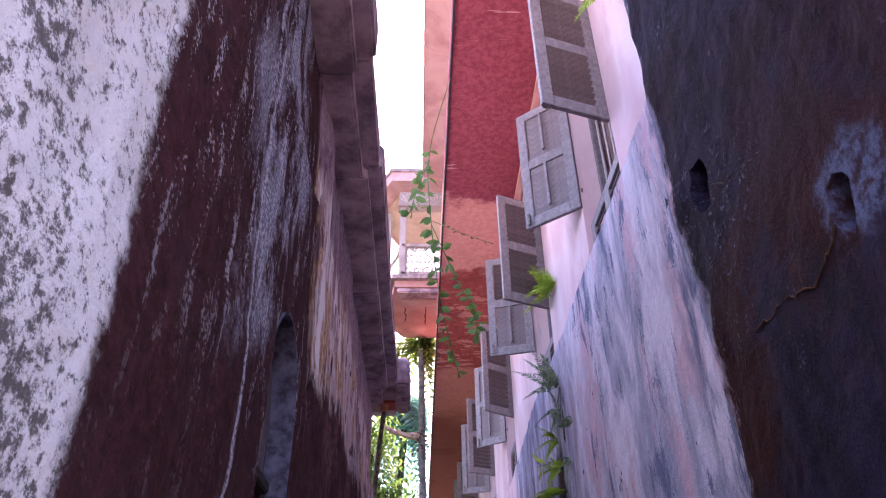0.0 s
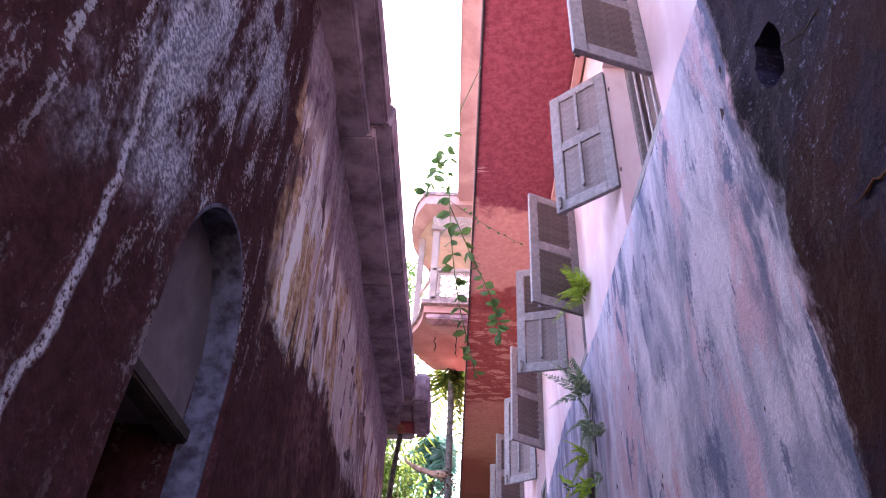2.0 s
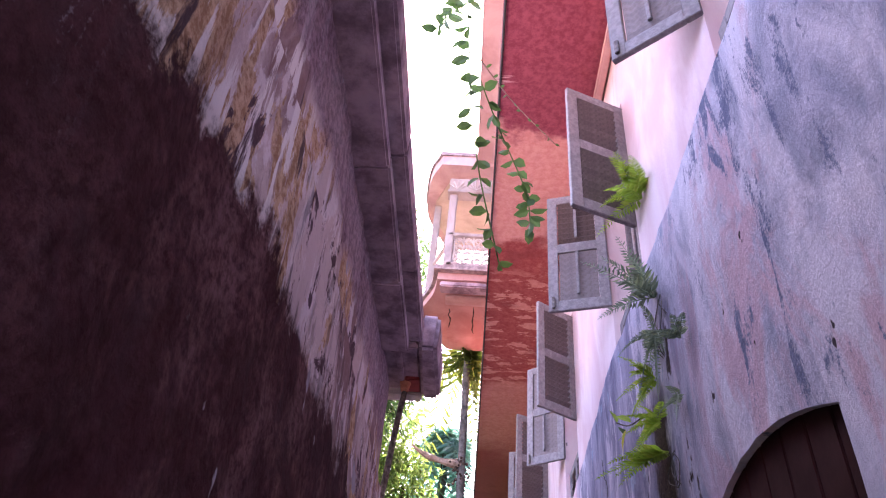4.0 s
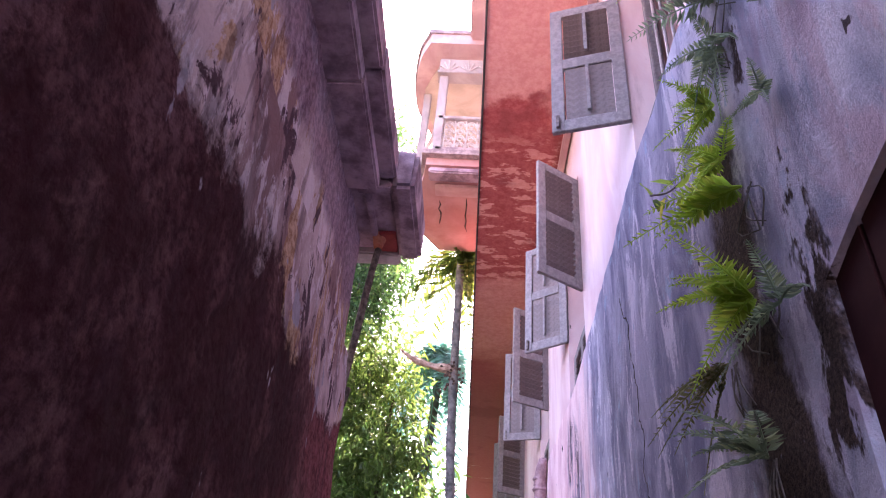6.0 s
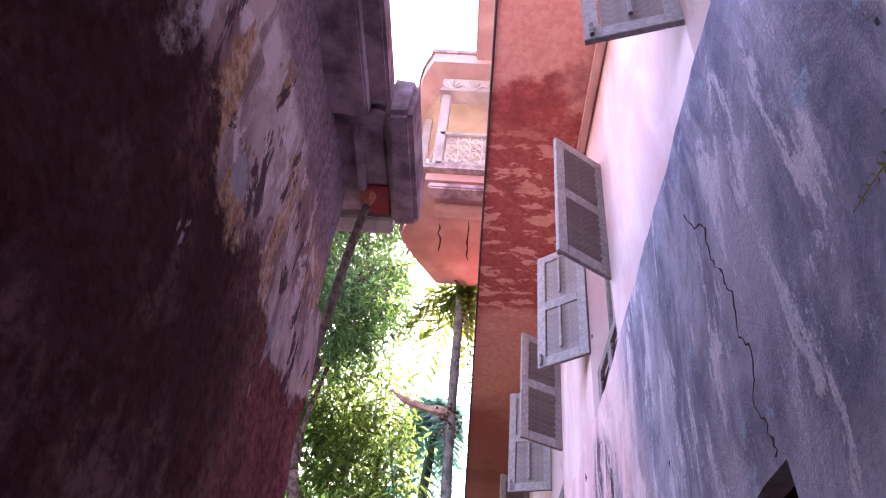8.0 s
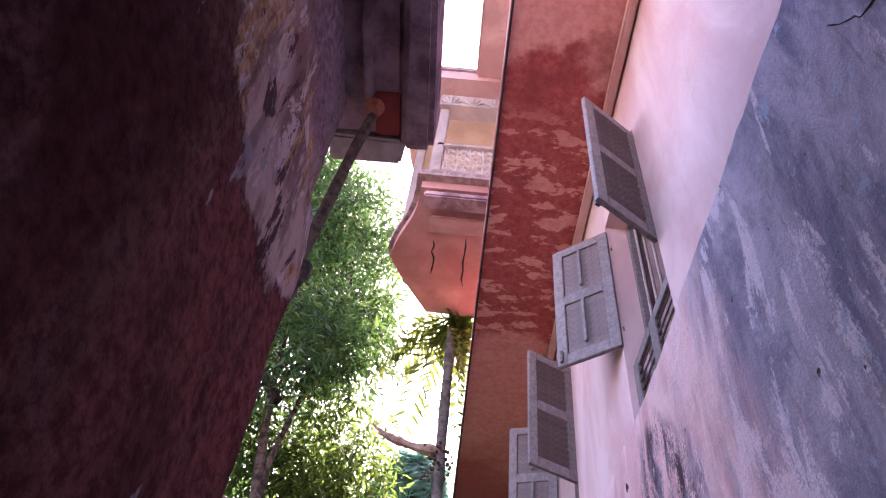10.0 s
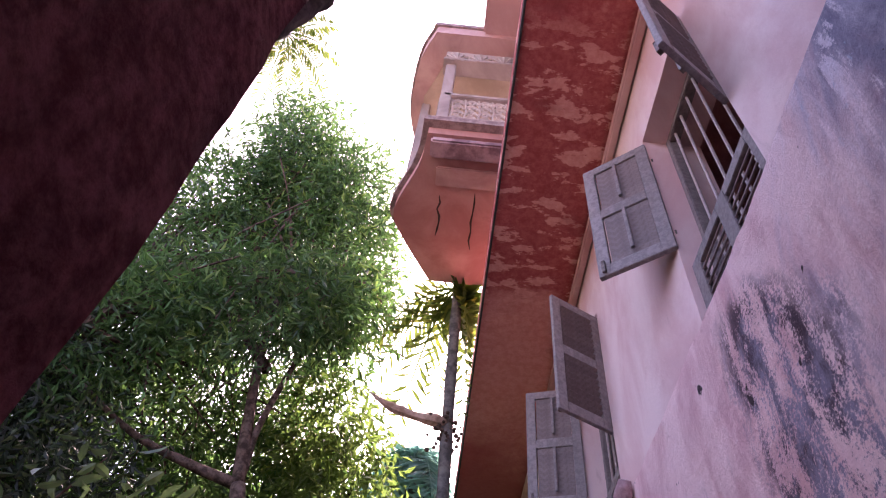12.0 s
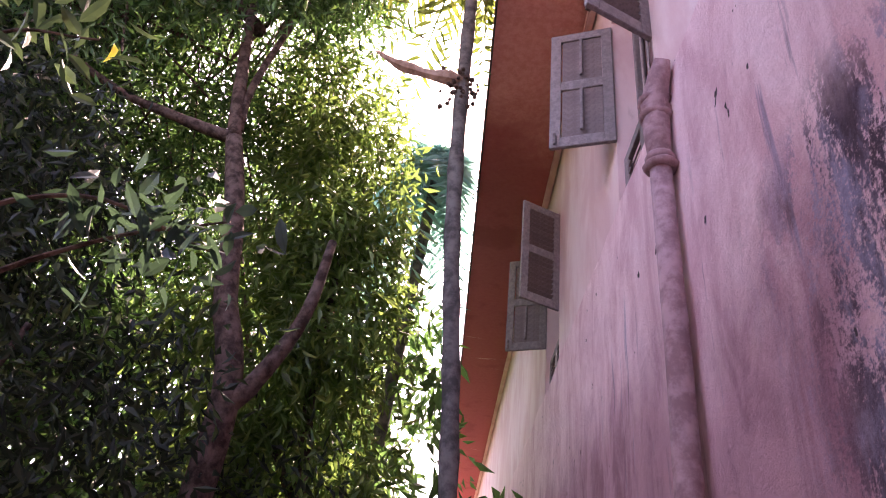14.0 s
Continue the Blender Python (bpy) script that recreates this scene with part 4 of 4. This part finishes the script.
# cracks in the plaster
for pts, r0, lab in (([(1.168, 7.43, 3.55), (1.164, 7.36, 3.40), (1.166, 7.25, 3.30), (1.163, 7.24, 3.14), (1.164, 7.17, 2.98), (1.163, 7.14, 2.88), (1.163, 7.17, 2.76), (1.164, 7.13, 2.66), (1.163, 7.17, 2.50), (1.166, 7.13, 2.40), (1.168, 7.12, 2.30)], 0.006, "jagged dark crack running down to the doorway head"),
                     ([(1.1, 1.84, 2.47), (1.1, 1.92, 2.45), (1.1, 2.0, 2.40), (1.1, 2.14, 2.44), (1.1, 2.26, 2.43), (1.1, 2.40, 2.46)], 0.006, "wide broken brown crack in the dark wall"),
                     ([(1.1, 2.40, 3.06), (1.1, 2.30, 3.01), (1.1, 2.21, 2.98), (1.1, 2.12, 2.94), (1.1, 2.05, 2.93)], 0.007, "thin dark crack running from the broken hole")):
    pts = [(right_face(y, z) if y > 3 else 1.10 + bumpy(y, z, 0.02, 1.7, 8.0) + bumpy(y, z, 0.008, 8.0, 6.0), y, z) for _, y, z in pts]
    jag = []
    for a, b in zip(pts, pts[1:]):
        for t in (0, 0.2, 0.4, 0.6, 0.8):
            v = Vector(a).lerp(Vector(b), t)
            jag.append(v + Vector((0, random.uniform(-0.014, 0.014), random.uniform(-0.012, 0.012))))
    tagged(part("trim", tube(jag, [r0 * random.uniform(0.2, 0.8) for _ in jag], 5), MAT_RUST if "brown" in lab else MAT_DARK), lab, "crack", kind="structure")

# ---------------------------------------------------------------- rain pipe
pipe = empty("rain_pipe", (1.15, 11.56, 0), "cement-coated rain pipe with collars and broken top", "pipe")
part("pipe_shaft", tube([(0, 0, 0), (-0.01, 0.02, 1.2), (0, 0.0, 2.4), (0, 0, 3.38)], [0.056, 0.055, 0.053, 0.052], 14, 0.02), MAT_PIPE, pipe, smooth=True)
for z, r in ((3.36, 0.085), (3.41, 0.075), (3.68, 0.088), (3.73, 0.08), (3.79, 0.088)):
    part("collar", tube([(0, 0, z), (0, 0, z + 0.02), (0, 0, z + 0.045)], [r * 0.8, r, r * 0.8], 14, 0.06), MAT_PIPE, pipe, smooth=True)
part("pipe_head", tube([(0, 0, 3.38), (0, 0, 3.6), (0, -0.01, 3.8), (0.01, -0.07, 3.93), (0.015, -0.13, 3.99)], [0.055, 0.066, 0.072, 0.062, 0.04], 12, 0.10), MAT_PIPE, pipe, smooth=True)

# ---------------------------------------------------------------- trees
rng = np.random.default_rng(11)


def limbs(tree, paths):
    for name, pts, r0, r1 in paths:
        p = bend(pts, 5)
        part(name, tube(p, list(np.linspace(r0, r1, len(p))), 9, 0.05), MAT_BARK, tree, smooth=True)


def stems_to(rng, base, start, n, r=0.012):
    """Twigs from a limb to some of the leaf clumps."""
    bm = bmesh.new()
    for k in rng.choice(len(base), n, replace=False):
        a, b = Vector(start[rng.integers(len(start))]), Vector(base[k])
        mid = (a + b) / 2 + Vector((0, 0, 0.2))
        tube(bend([a, mid, b], 3), [r * 2.2] * 3 + [r] * 4, 4, 0, bm)
    return bm


mango = empty("mango_tree", (-1.5, 13.4, 0), "large mango tree with forked trunk and dense narrow leaves", "tree")
T = Matrix.Translation((1.5, -13.4, 0))
trunk = [("trunk", [(-1.25, 13.4, -0.1), (-1.26, 13.4, 1.4), (-1.22, 13.4, 2.7), (-1.42, 13.4, 3.4), (-1.55, 13.4, 4.1), (-1.78, 13.42, 4.92)], 0.115, 0.070),
         ("limb", [(-1.22, 13.4, 2.6), (-1.05, 13.4, 2.82), (-0.83, 13.4, 3.33), (-0.75, 13.4, 3.97)], 0.075, 0.035),
         ("limb", [(-1.78, 13.42, 4.9), (-1.92, 13.42, 5.7), (-2.06, 13.45, 6.6), (-2.3, 13.8, 8.4), (-2.6, 14.2, 11.0), (-3.0, 14.0, 12.8)], 0.065, 0.015),
         ("limb", [(-1.78, 13.42, 5.0), (-1.78, 13.5, 5.9), (-1.5, 13.9, 8.4)], 0.045, 0.02),
         ("limb", [(-1.78, 13.42, 4.92), (-2.3, 13.35, 5.05), (-2.95, 13.3, 5.30), (-3.9, 13.1, 5.9)], 0.058, 0.02),
         ("limb", [(-2.0, 13.6, 6.5), (-3.4, 14.2, 8.5), (-4.8, 14.5, 9.6)], 0.07, 0.02)]
for nm, pts, a, b in trunk:
    p = bend(pts, 5)
    part(nm, tube(p, list(np.linspace(a, b, len(p))), 10, 0.05), MAT_BARK, mango, smooth=True, m=T)
lobes = [(-2.2, 13.0, 6.9, 1.3, 0.5, 1.0), (-3.6, 12.9, 6.3, 1.4, 0.5, 1.2), (-1.5, 13.2, 7.2, 0.6, 0.4, 0.7), (-5.2, 14.2, 5.2, 1.6, 1.0, 1.4), (-3.4, 14.6, 6.0, 1.5, 0.9, 1.3), (-6.6, 14.0, 7.4, 1.2, 1.1, 0.9), (-3.1, 14.0, 12.5, 0.8, 0.8, 1.2), (-2.7, 13.9, 11.3, 1.0, 0.9, 1.0), (-4.0, 14.0, 10.4, 1.1, 0.9, 0.9), (-1.7, 14.0, 10.6, 0.8, 0.9, 1.0), (-2.6, 15.6, 6.2, 1.6, 0.9, 1.6), (-4.6, 15.4, 6.0, 1.8, 0.9, 1.5), (-2.9, 14.8, 11.6, 1.3, 1.3, 1.5), (-1.9, 14.4, 9.6, 1.1, 1.2, 1.4), (-3.7, 14.5, 9.4, 1.4, 1.4, 1.5), (-5.0, 14.6, 7.9, 1.5, 1.4, 1.4),
         (-2.4, 14.2, 7.8, 1.3, 1.1, 1.0), (-4.2, 13.8, 7.2, 1.5, 1.2, 1.0), (-6.2, 14.2, 7.6, 1.3, 1.3, 1.3), (-1.35, 14.2, 8.3, 0.75, 0.9, 0.9), (-3.0, 15.2, 10.6, 1.2, 1.4, 1.4)]
base, way = clumped(rng, lobes, 8200, 9, 0.30)
leaves("crown", base + np.array([1.5, -13.4, 0]), way, rng.uniform(0.11, 0.21, len(base)), rng.uniform(0.028, 0.05, len(base)), MAT_LEAF, mango, seed=2)
part("twig", stems_to(rng, base, [(-2.2, 13.8, 8.4), (-2.6, 14.2, 11.0), (-3.4, 14.2, 8.5), (-4.8, 14.5, 9.6), (-1.5, 13.9, 8.4), (-3.8, 13.0, 6.3)], 120), MAT_BARK, mango, m=T)

sunny = empty("shrub_tree", (-1.0, 15.2, 0), "sunlit small tree with yellow-green hanging leaves", "tree")
limbs(sunny, [("trunk", [(0, 0, -0.1), (0.05, 0, 2.0), (-0.1, 0, 4.0), (0, 0.1, 6.2)], 0.09, 0.03), ("limb", [(-0.05, 0, 2.5), (-0.7, 0.2, 3.6), (-1.2, 0.2, 5.0)], 0.05, 0.02)])
base, way = clumped(rng, [(-1.2, 15.0, 5.6, 0.9, 0.8, 1.2), (-0.95, 15.0, 4.3, 0.7, 0.7, 1.2), (-1.6, 15.0, 3.6, 1.0, 0.8, 1.3), (-0.95, 15.2, 2.6, 0.8, 0.7, 1.2), (-1.6, 15.2, 7.0, 0.9, 0.8, 0.9)], 1250, 9, 0.28, 1.1)
leaves("crown", base - np.array([-1.0, 15.2, 0]), way, rng.uniform(0.12, 0.22, len(base)), rng.uniform(0.035, 0.06, len(base)), MAT_LEAF2, sunny, seed=3)

dark = empty("dark_shrub", (-3.6, 12.6, 0), "dense shrub of narrow leaves with shade put into their dark green", "shrub")
limbs(dark, [("stem", [(0, 0, -0.1), (0.1, 0, 1.5), (-0.3, 0.1, 3.6)], 0.07, 0.02), ("stem", [(0, 0, 0), (-0.9, 0.2, 1.5), (-1.6, 0.2, 3.2)], 0.06, 0.02), ("stem", [(0, 0, 0), (0.9, 0.2, 1.3), (1.3, 0.2, 2.8)], 0.05, 0.02)])
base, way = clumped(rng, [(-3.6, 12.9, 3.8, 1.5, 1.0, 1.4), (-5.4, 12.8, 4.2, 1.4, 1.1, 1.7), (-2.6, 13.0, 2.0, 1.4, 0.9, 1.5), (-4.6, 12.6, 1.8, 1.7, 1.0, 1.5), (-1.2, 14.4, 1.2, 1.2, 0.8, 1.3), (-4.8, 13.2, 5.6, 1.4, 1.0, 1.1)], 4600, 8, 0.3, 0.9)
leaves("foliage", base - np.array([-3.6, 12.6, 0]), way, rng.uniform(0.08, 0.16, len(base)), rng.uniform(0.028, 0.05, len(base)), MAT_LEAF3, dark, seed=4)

base, way = clumped(rng, [(-9, 20, 5, 4, 2, 5), (-4, 21, 5, 4, 2, 5.5), (-3.5, 24, 3.5, 3, 2, 4), (-8, 15, 3.5, 2, 2, 4.5), (-14, 17, 5, 4, 3, 6), (-5.0, 29, 4, 4, 2, 5), (-8.5, 11, 2.5, 2, 2, 3.5), (-3.2, 17.5, 3.4, 3.3, 1, 3.6), (-7, 17, 3.5, 3, 1.2, 3.5)], 8000, 8, 0.5, 0.8)
tagged(leaves("far_woods", base, way, rng.uniform(0.22, 0.42, len(base)), rng.uniform(0.08, 0.14, len(base)), MAT_LEAF, seed=5), "distant mass of garden trees behind the shrubs", "trees", kind="stuff")


def frond(root, way, length, droop, mat, parent, m, width=0.42, pairs=26, seed=0, name="frond"):
    """A feather frond: a drooping rib with leaflets on both sides."""
    r = np.random.default_rng(seed)
    way = Vector(way).normalized()
    pts = [Vector(root) + way * length * t - Vector((0, 0, droop * t * t)) for t in np.linspace(0, 1, 10)]
    rib = part(name, tube(pts, list(np.linspace(0.02, 0.004, 10)) if length > 1 else list(np.linspace(0.004, 0.001, 10)), 5), mat, parent, m=m)
    b, w, s = [], [], []
    for k in range(pairs):
        t = 0.08 + 0.9 * k / pairs
        i = min(8, int(t * 9))
        p = pts[i].lerp(pts[i + 1], t * 9 - i)
        d = (pts[i + 1] - pts[i]).normalized()
        side = d.cross(Vector((0, 0, 1))).normalized()
        for sg in (-1, 1):
            v = side * sg + d * 0.55 + (Vector((0, 0, -0.35 + r.normal() * 0.12)) + Vector(r.normal(size=3)) * 0.06 if length > 1 else Vector(r.normal(size=3)) * 0.07)
            b.append(p)
            w.append(v)
            s.append(width * (0.35 + 0.65 * math.sin(math.pi * min(1, 0.15 + t * 0.85))) if length > 1 else width * (1.15 - t) * min(1, 0.5 + 4 * t))
    s = np.array(s)
    tagged(leaves("frond_blade", b, w, s, s * (0.15 if length > 1 else 0.33), mat, rib, seed=seed, fold=0.12), kind="stuff")
    return rib


palm = empty("palm_tree", (0.04, 13.55, 0), "slender palm with ringed trunk, drooping fronds and a dry sheath", "palm")
p = bend([(0.36, 0, -0.1), (0.24, 0, 2.5), (0.06, 0, 4.9), (0.0, 0, 8.4)], 12)
part("trunk", tube(p, [0.062 + (0.009 if i % 3 == 0 else 0) for i in range(len(p))], 10), MAT_PALMBARK, palm, smooth=True)
part("crownshaft", tube([(0, 0, 8.3), (0, 0, 9.2)], [0.09, 0.06], 10), MAT_PALM, palm, smooth=True)
for k in range(9):
    a = -0.5 + k * 3.6 / 8
    reach = min(1.1, 0.22 / max(math.cos(a), 0.01)) if math.cos(a) > 0 else 1.02
    frond((0, 0, 8.15), (math.cos(a), math.sin(a), 0.1), reach, 1.6 + 0.5 * math.sin(k * 2.3), MAT_PALM, palm, None, 0.46, 17, 20 + k)
part("dry_sheath", tube(bend([(0.03, -0.05, 5.95), (-0.25, -0.05, 5.98), (-0.58, -0.05, 6.08), (-0.82, -0.05, 6.24)], 5), [0.02, 0.05, 0.075, 0.07, 0.06, 0.05, 0.045, 0.05, 0.06, 0.06, 0.05, 0.04, 0.03, 0.025, 0.02, 0.01], 7, 0.1), MAT_DRY, palm, "dry brown hanging sheath")
for k in range(60):
    fruit = bmesh.new()
    bmesh.ops.create_icosphere(fruit, subdivisions=1, radius=random.uniform(0.015, 0.03), matrix=Matrix.Translation((random.gauss(0.03, 0.07), random.gauss(-0.05, 0.06), random.uniform(5.6, 6.1))))
    part("fruit", fruit, MAT_BARK, palm)

back = empty("palm_tree", (-0.30, 17.2, 0), "blue-green palm further back in the garden", "palm")
part("trunk", tube(bend([(-0.5, 0.3, -0.1), (-0.3, 0.2, 4.0), (0, 0, 8.3)], 8), 0.09, 9), MAT_PALMBARK, back, smooth=True)
for j in range(15):
    a = j * 2 * math.pi / 15
    reach = min(1.3, 0.42 / max(math.cos(a), 0.01))
    frond((0, 0, 8.0 + 0.12 * (j % 3)), (math.cos(a), math.sin(a), 0.5), reach, 2.4 + 1.8 * (j % 4) / 3, MAT_FARPALM, back, None, 0.62, 26, 60 + j)
tall = empty("palm_tree", (-10.0, 11.0, 0), "tall leaning palm whose fronds hang above the low roof", "palm")
part("trunk", tube(bend([(0, 0, -0.1), (1.0, 0.3, 4.0), (3.2, 1.2, 8.8), (6.0, 2.0, 15.1)], 8), 0.10, 9), MAT_PALMBARK, tall, smooth=True)
for j in range(13):
    a = j * 2 * math.pi / 13 + 1
    frond((6.0, 2.0, 15.1), (math.cos(a), math.sin(a), 0.2), 1.5, 1.8 + 0.4 * math.sin(j * 1.7), MAT_PALM, tall, None, 0.36, 28, 90 + j)

# bush that leans in beside the walker's end
near_bush = empty("leaning_branch_shrub", (-2.2, 11.2, 0), "leafy shrub branch with broad pointed leaves and twigs", "shrub")
N = Matrix.Translation((2.2, -11.2, 0))
for pts, count, mat in (([(-2.2, 11.2, -0.1), (-2.1, 11.1, 1.4), (-1.9, 10.9, 2.6), (-1.5, 10.75, 3.0), (-1.05, 10.68, 2.95)], 5, MAT_SHRUB),
                        ([(-2.1, 11.1, 1.4), (-1.7, 11.1, 2.3), (-1.2, 11.15, 2.62), (-0.66, 11.2, 2.46)], 9, MAT_BROAD),
                        ([(-2.1, 11.1, 1.2), (-1.6, 11.2, 2.1), (-1.1, 11.2, 2.45), (-0.62, 11.2, 2.60)], 9, MAT_BROAD),
                        ([(-2.0, 11.0, 2.0), (-1.95, 10.9, 2.8), (-1.6, 10.75, 3.3)], 5, MAT_SHRUB)):
    p = bend(pts, 5)
    part("branch", tube(p, list(np.linspace(0.018, 0.004, len(p))), 6), MAT_BARK, near_bush, m=N)
    ends = np.array([tuple(v) for v in p[-6:]])
    b = np.repeat(ends, count, 0) + rng.normal(size=(len(ends) * count, 3)) * 0.10
    w = rng.normal(size=b.shape) + np.array([0.3, 0, -0.5])
    b += np.array([2.2, -11.2, 0])
    for k in range(len(b)):
        leaves("leaf", b[k:k + 1], w[k:k + 1], rng.uniform(0.09, 0.17), rng.uniform(0.034, 0.055), mat, near_bush, broad=True, fold=0.15, seed=9000 + 70 * len(near_bush.children) + k)
yl = leaves("yellow_leaf", [(-1.0, 10.69, 2.95)], [(0.1, 0, -1)], [0.11], [0.045], MAT_YELLOW, near_bush, "single yellow hanging leaf", broad=True)
yl.matrix_basis = N

# ---------------------------------------------------------------- ferns on the wall, creeper
def fern(at, n, length, mat, label, way, spread, seed, droop=0.42):
    """A clump of feather fronds that leave a root on the wall about one direction, with thin roots below it."""
    f = empty("fern_clump", at, label, "fern", "ferns on the alley wall")
    r = np.random.default_rng(seed)
    for j in range(n):
        d = Vector(way) + Vector(r.normal(size=3)) * spread
        d.x = min(d.x, -0.15)
        frond((0, 0, 0), d, length * r.uniform(0.7, 1.1), length * droop * r.uniform(0.6, 1.3), mat, f, None, 0.19 * length, 17, seed * 20 + j)
    for j in range(4 if length > 0.25 else 0):
        part("root", tube(bend([(0.02, r.normal() * 0.02, 0), (0.015, r.normal() * 0.04, -0.08), (0.02, r.normal() * 0.05, -0.16)], 3), 0.0025, 4), MAT_ROOT, f)
    return f


fern((1.28, 6.04, 4.78), 10, 0.46, MAT_FERN, "bright green fern rooted on the wall beside the shutter", (-0.5, 0.0, 0.30), 0.55, 100)
fern((1.13, 5.58, 3.62), 8, 0.44, MAT_FERNOLD, "grey-green shaded fern with upright comb-like fronds", (-0.4, 0.1, 0.75), 0.35, 101, 0.2)
fern((1.13, 5.66, 3.46), 9, 0.26, MAT_FERNOLD, "tangle of grey withered fronds and roots on the wall", (-0.4, 0.0, -0.1), 0.7, 102, 0.6)
fern((1.13, 5.30, 3.20), 5, 0.20, MAT_FERNOLD, "small grey withered fern tuft on the wall", (-0.5, -0.3, 0.3), 0.5, 103)
fern((1.12, 5.72, 3.24), 8, 0.24, MAT_FERN, "bright young fern growing from the damp wall crack", (-0.5, 0.2, 0.2), 0.5, 104)
fern((1.12, 5.74, 3.02), 8, 0.24, MAT_FERN, "bright young fern growing from the damp wall crack", (-0.5, 0.2, 0.1), 0.5, 105)
fern((1.12, 5.66, 2.84), 5, 0.40, MAT_FERN, "bright fern with long fronds reaching over the alley", (-0.55, 0.55, 0.12), 0.25, 106, 0.25)
fern((1.12, 5.74, 2.52), 9, 0.34, MAT_FERN, "bright fern with broad fronds from the damp crack", (-0.55, 0.35, 0.25), 0.35, 107, 0.3)
fern((1.12, 5.60, 2.42), 5, 0.22, MAT_FERNOLD, "grey-green fern growing from the damp wall crack", (-0.5, -0.1, 0.2), 0.5, 108)
fern((1.12, 5.98, 2.44), 6, 0.30, MAT_FERNDRY, "brownish half-dry fern hanging from the wall", (-0.6, 0.15, -0.35), 0.28, 109, 0.3)
fern((1.12, 5.84, 2.12), 7, 0.30, MAT_FERNOLD, "grey-green fern low on the damp wall", (-0.5, 0.3, 0.2), 0.5, 110)
fern((1.20, 3.05, 5.30), 9, 0.38, MAT_FERN, "fern hanging from the wall above the window", (-0.5, 0.0, -0.2), 0.6, 111)
fern((1.13, 5.45, 3.00), 4, 0.16, MAT_FERNOLD, "small dark fern tuft in a plaster pit", (-0.4, 0.0, -0.2), 0.5, 112)
shoot = empty("leafy_shoot", (1.14, 5.78, 3.10), "thin wall shoot with green leaves and a yellow one", "plant")
part("stem", tube(bend([(0, 0, 0), (-0.04, 0.12, 0.03), (-0.09, 0.26, 0.04), (-0.13, 0.36, 0.10)], 5), 0.004, 5), MAT_ROOT, shoot)
for k, (at, way, size, mat) in enumerate((((-0.10, 0.28, 0.03), (-0.3, 0.2, -1), 0.13, MAT_YELLOW), ((-0.13, 0.36, 0.10), (-0.2, 0.3, 1), 0.10, MAT_FERN), ((-0.08, 0.24, 0.05), (-0.6, 0.2, 0.4), 0.09, MAT_FERN), ((-0.05, 0.14, 0.03), (-0.5, 0.1, -0.7), 0.09, MAT_FERN), ((-0.12, 0.33, 0.06), (0.3, 0.7, 0.1), 0.08, MAT_VINE))):
    leaves("leaf", [at], [way], [size], [size * 0.55], mat, shoot, broad=True, fold=0.1, seed=700 + k)

creeper = empty("creeper", (0.3, 5.3, 6.9), "thin hanging creeper with rounded green leaves", "creeper")
C = Matrix.Translation((-0.3, -5.3, -6.9))
strands = [[(0.32, 5.3, 6.92), (0.10, 5.0, 5.6), (0.12, 4.95, 4.7), (0.20, 5.2, 4.15), (0.34, 5.5, 3.72)],
           [(0.12, 4.95, 4.75), (0.30, 5.3, 4.55), (0.48, 5.6, 4.35), (0.52, 5.7, 4.15)],
           [(0.12, 4.95, 4.8), (0.40, 5.6, 5.15), (0.74, 6.2, 5.46)], [(0.10, 5.0, 5.5), (0.0, 4.9, 5.1), (-0.06, 4.85, 4.8)]]
for i, s in enumerate(strands):
    p = bend(s, 6)
    part("stem", tube(p, 0.004, 5), MAT_VINE if i != 2 else MAT_DRY, creeper, m=C)
    q = p[6:] if i == 0 else p[2:]
    big = 0.10 if i != 2 else 0.035
    b = np.array([tuple(v) for v in q for _ in range(2 if i != 2 else 1)]) - np.array([0.3, 5.3, 6.9])
    w = rng.normal(size=b.shape) * np.array([1, 0.4, 0.5]) + np.array([0, 0, -0.6])
    for k in range(len(b)):
        leaves("leaf", b[k:k + 1], w[k:k + 1], rng.uniform(0.7, 1.15) * big, rng.uniform(0.45, 0.65) * big, MAT_VINE, creeper, seed=300 * i + k, fold=0.12, broad=True)
